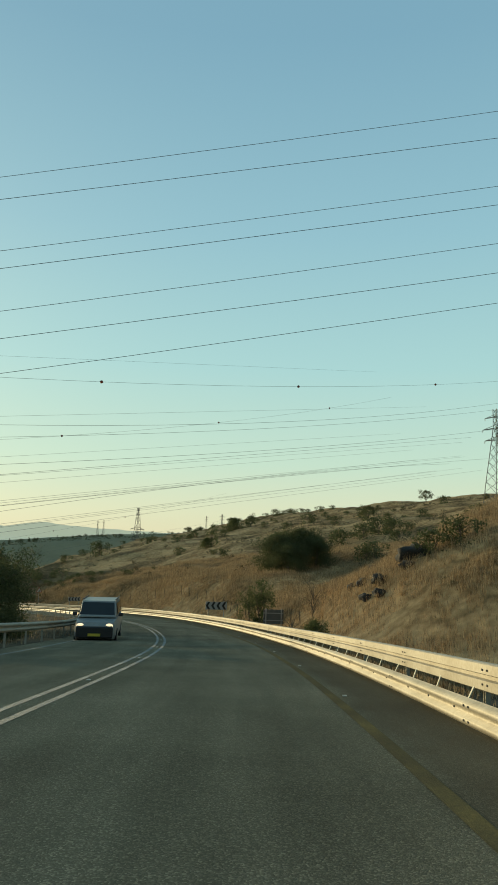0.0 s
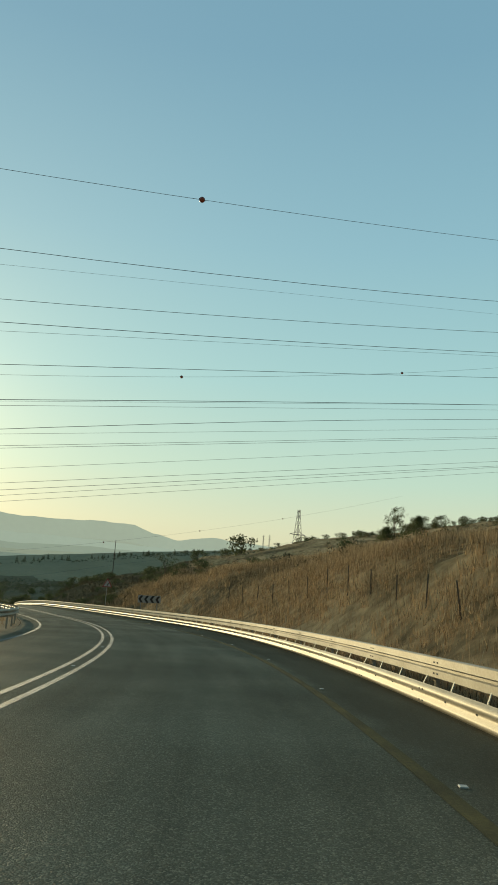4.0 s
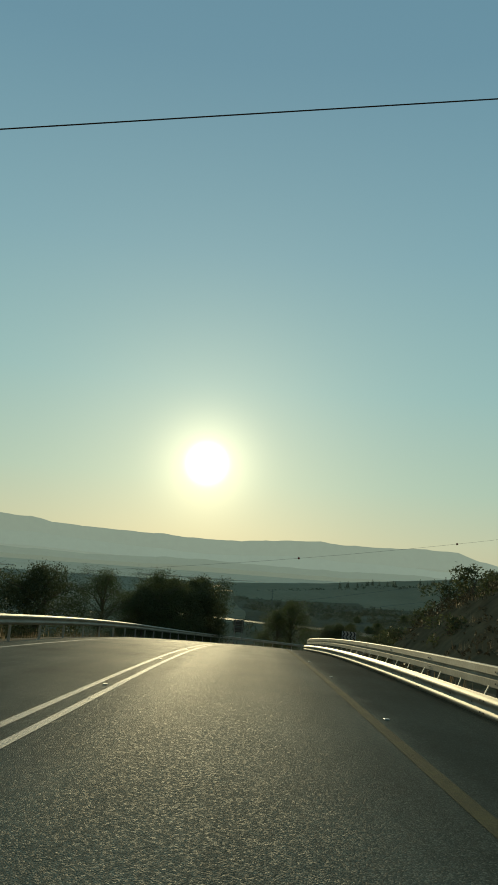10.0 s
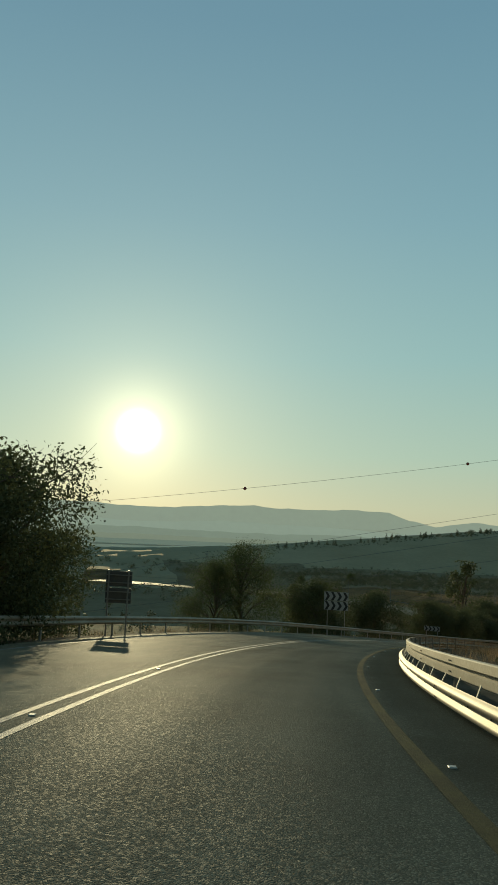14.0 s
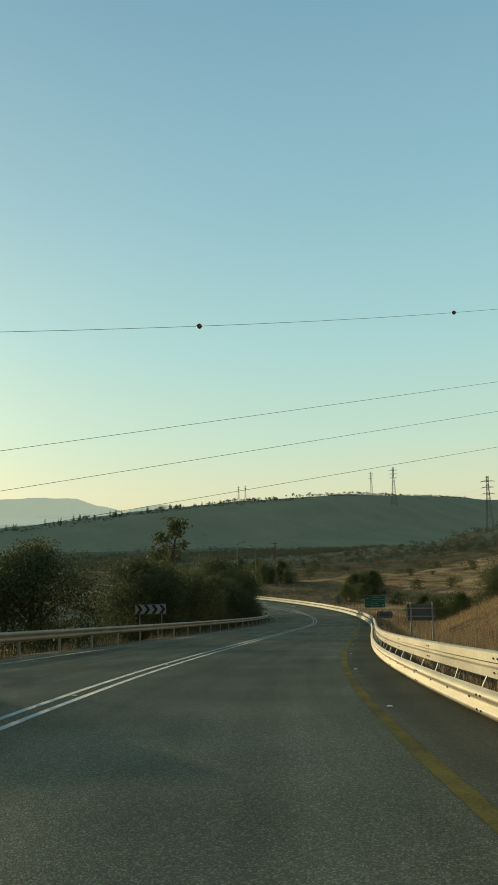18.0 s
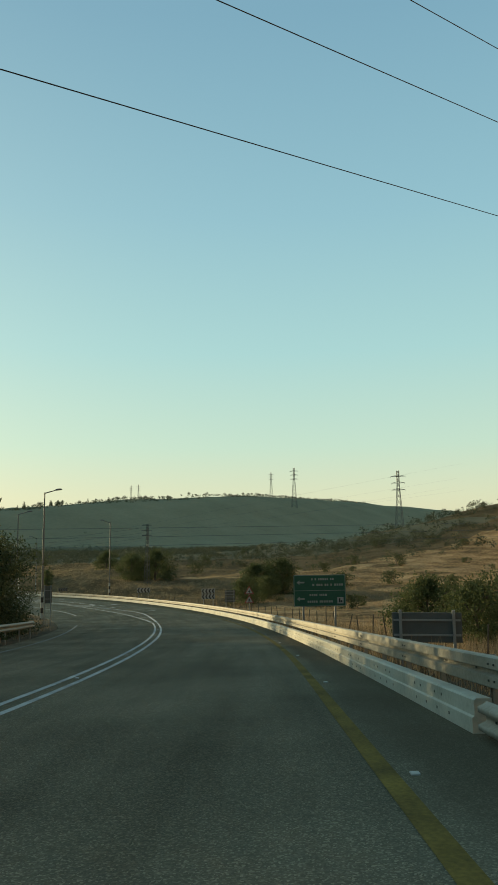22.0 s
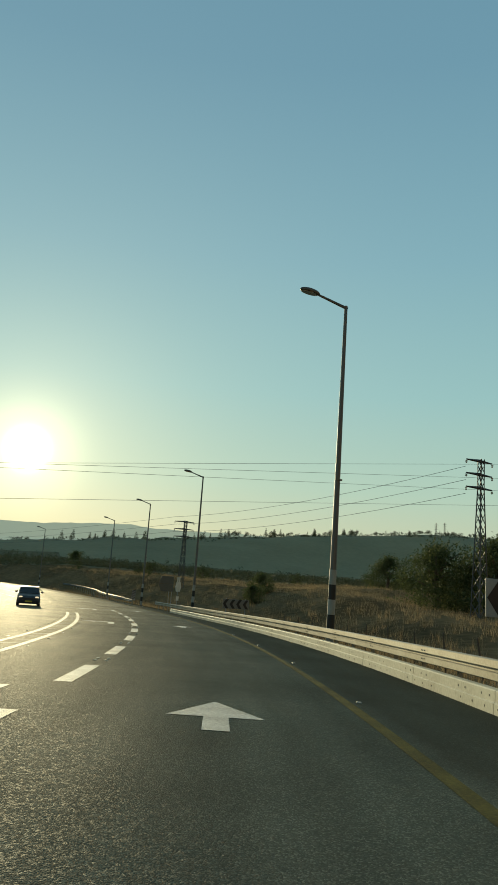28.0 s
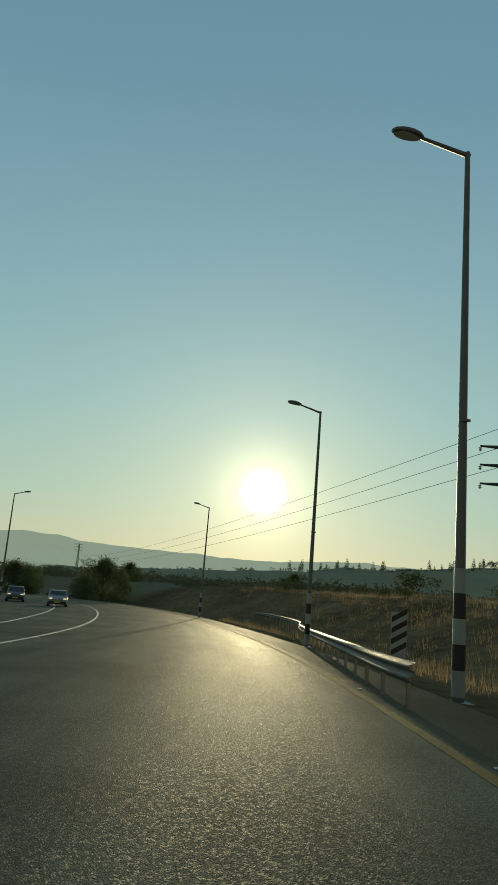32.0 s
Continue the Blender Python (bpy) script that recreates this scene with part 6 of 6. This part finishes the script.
def car(name, label, paint, length, width, height, hood, cabin_at=(-0.42, -0.08, 0.42, 0.72), bumper=(0.38, 0.24), category="car"):
    """A car whose front points along -y; its wheels stand on z = 0."""
    t = thing(name, label, category)
    L, hw = length / 2, width / 2
    bm = bmesh.new()
    nose, belt = hood, hood + 0.1
    loft(bm, [body_ring(-L, hw * 0.84, 0.30, nose * 0.78, 0.94), body_ring(-L + 0.18, hw * 0.95, 0.22, nose * 0.94, 0.93), body_ring(-L + 0.9, hw, 0.2, nose * 1.04, 0.93), body_ring(-L * 0.35, hw, 0.2, belt, 0.95), body_ring(L * 0.5, hw, 0.2, belt, 0.95), body_ring(L - 0.15, hw * 0.97, 0.24, belt * 0.98, 0.95), body_ring(L, hw * 0.9, 0.32, belt * 0.9, 0.93)])
    part("body", bm, paint, t, smooth_shade=False)
    bm = bmesh.new()
    y0, y1, y2, y3 = (L * q for q in cabin_at)
    def cab(y, h, z):
        return [(-h, y, belt - 0.02), (h, y, belt - 0.02), (h * (0.88 if z > belt else 1), y, z), (-h * (0.88 if z > belt else 1), y, z)]
    loft(bm, [cab(y0, hw * 0.9, belt + 0.02), cab(y1, hw * 0.93, height - 0.03), cab((y1 + y2) / 2, hw * 0.94, height), cab(y2, hw * 0.92, height - 0.04), cab(y3, hw * 0.88, belt + 0.05)])
    cabin = part("cabin", bm, paint, t)
    # windscreen lies 4 mm proud of the sloping front
    bm = bmesh.new()
    k = 0.10
    a, b = Vector((0, y0, belt + 0.02)), Vector((0, y1, height - 0.03))
    nrm = Vector((0, -(b.z - a.z), (b.y - a.y))).normalized() * 0.006
    p, q = a.lerp(b, 0.1) + nrm, a.lerp(b, 0.9) + nrm
    for pts in ([(-hw * 0.84, p.y, p.z), (hw * 0.84, p.y, p.z), (hw * 0.76, q.y, q.z), (-hw * 0.76, q.y, q.z)],):
        bm.faces.new([bm.verts.new(v) for v in pts])
    part("windscreen", bm, CAR_GLASS, cabin)
    for sx in (-1, 1):
        bm = bmesh.new()
        zt = height - 0.12
        pts = [(sx * (hw * 0.935), y1 + 0.05, belt + 0.06), (sx * (hw * 0.935), y2 - 0.2, belt + 0.06), (sx * (hw * 0.86), y2 - 0.25, zt), (sx * (hw * 0.86), y1 + 0.15, zt)]
        bm.faces.new([bm.verts.new((v[0] + sx * 0.02, v[1], v[2])) for v in (pts if sx > 0 else pts[::-1])])
        part("side_window", bm, CAR_GLASS, cabin)
        bm = bmesh.new(); add_box(bm, (0.2, 0.1, 0.15), (sx * (hw + 0.1), y1 - 0.25, belt + 0.08), bevel=0.03)
        part("mirror", bm, TRIM, t)
        bm = bmesh.new()
        bmesh.ops.create_uvsphere(bm, u_segments=10, v_segments=7, radius=0.13)
        bmesh.ops.scale(bm, vec=(1.25, 0.5, 0.75), verts=bm.verts)
        bmesh.ops.translate(bm, vec=(sx * hw * 0.68, -L + 0.07, nose * 0.80), verts=bm.verts)
        part("headlamp", bm, LIT, t, "lit headlamp", True)
        for y in (-L + 0.85, L - 0.85):
            bm = bmesh.new(); add_tube(bm, (sx * (hw - 0.2), y, 0.31), (sx * (hw + 0.01), y, 0.31), 0.31, n=18)
            wh = part("wheel", bm, TYRE, t, "black tyre")
            bm = bmesh.new(); add_tube(bm, (sx * (hw - 0.01), y, 0.31), (sx * (hw + 0.02), y, 0.31), 0.2, n=14)
            part("rim", bm, RIM, wh)
    bm = bmesh.new(); add_box(bm, (width * 0.86, 0.12, bumper[1]), (0, -L - 0.01, bumper[0]), bevel=0.04)
    bp = part("bumper", bm, TRIM, t)
    bm = bmesh.new(); add_box(bm, (0.52, 0.02, 0.11), (0, -L - 0.085, 0.42))
    part("plate", bm, PLATE, bp, "plain yellow plate")
    bm = bmesh.new(); add_box(bm, (width * 0.5, 0.04, 0.10), (0, -L + 0.045, nose * 0.68), bevel=0.01)
    part("grille", bm, TRIM, t)
    return t


def car_at(ob, s, lat, turn=0.0):
    ob.matrix_world = Matrix.Translation(on_road(s, lat, 0.0)) @ pose(0, 0, 0, 0, 0, math.degrees(heading(s)) + turn)


van = car("van", "white van with dark front and lit headlamps in the oncoming lane", plain("van_white", (0.23, 0.235, 0.23), 0.4), 4.2, 1.78, 1.74, 0.98, (-0.60, -0.30, 0.90, 0.97), (0.52, 0.46), "van")
for x in (-0.72, 0.72):
    bm = bmesh.new(); add_box(bm, (0.05, 2.4, 0.045), (x, 0.6, 1.765), bevel=0.012)
    part("roof_rail", bm, TRIM, van)
car_at(van, 33.6, -5.15)
car_at(car("sedan", "silver-grey sedan coming up the oncoming lane", plain("sedan_silver", (0.20, 0.215, 0.225), 0.3, metal=0.5), 4.6, 1.80, 1.44, 0.85), 38.9, -5.5)
car_at(car("hatchback", "dark hatchback with lit headlamps near the junction", plain("dark_paint", (0.04, 0.05, 0.06), 0.3, metal=0.3), 4.1, 1.75, 1.48, 0.88), 456.5, -8.0)
oncoming = car("sedan", "pale sedan with lit headlamps waiting across the junction", plain("pale_paint", (0.22, 0.225, 0.225), 0.35), 4.4, 1.76, 1.44, 0.86)
car_at(oncoming, 530.0, -9.0)
second = car("hatchback", "dark small hatchback with lit headlamps beyond the junction", plain("grey_paint", (0.07, 0.075, 0.08), 0.35), 4.0, 1.72, 1.48, 0.88)
car_at(second, 537.5, -12.9)
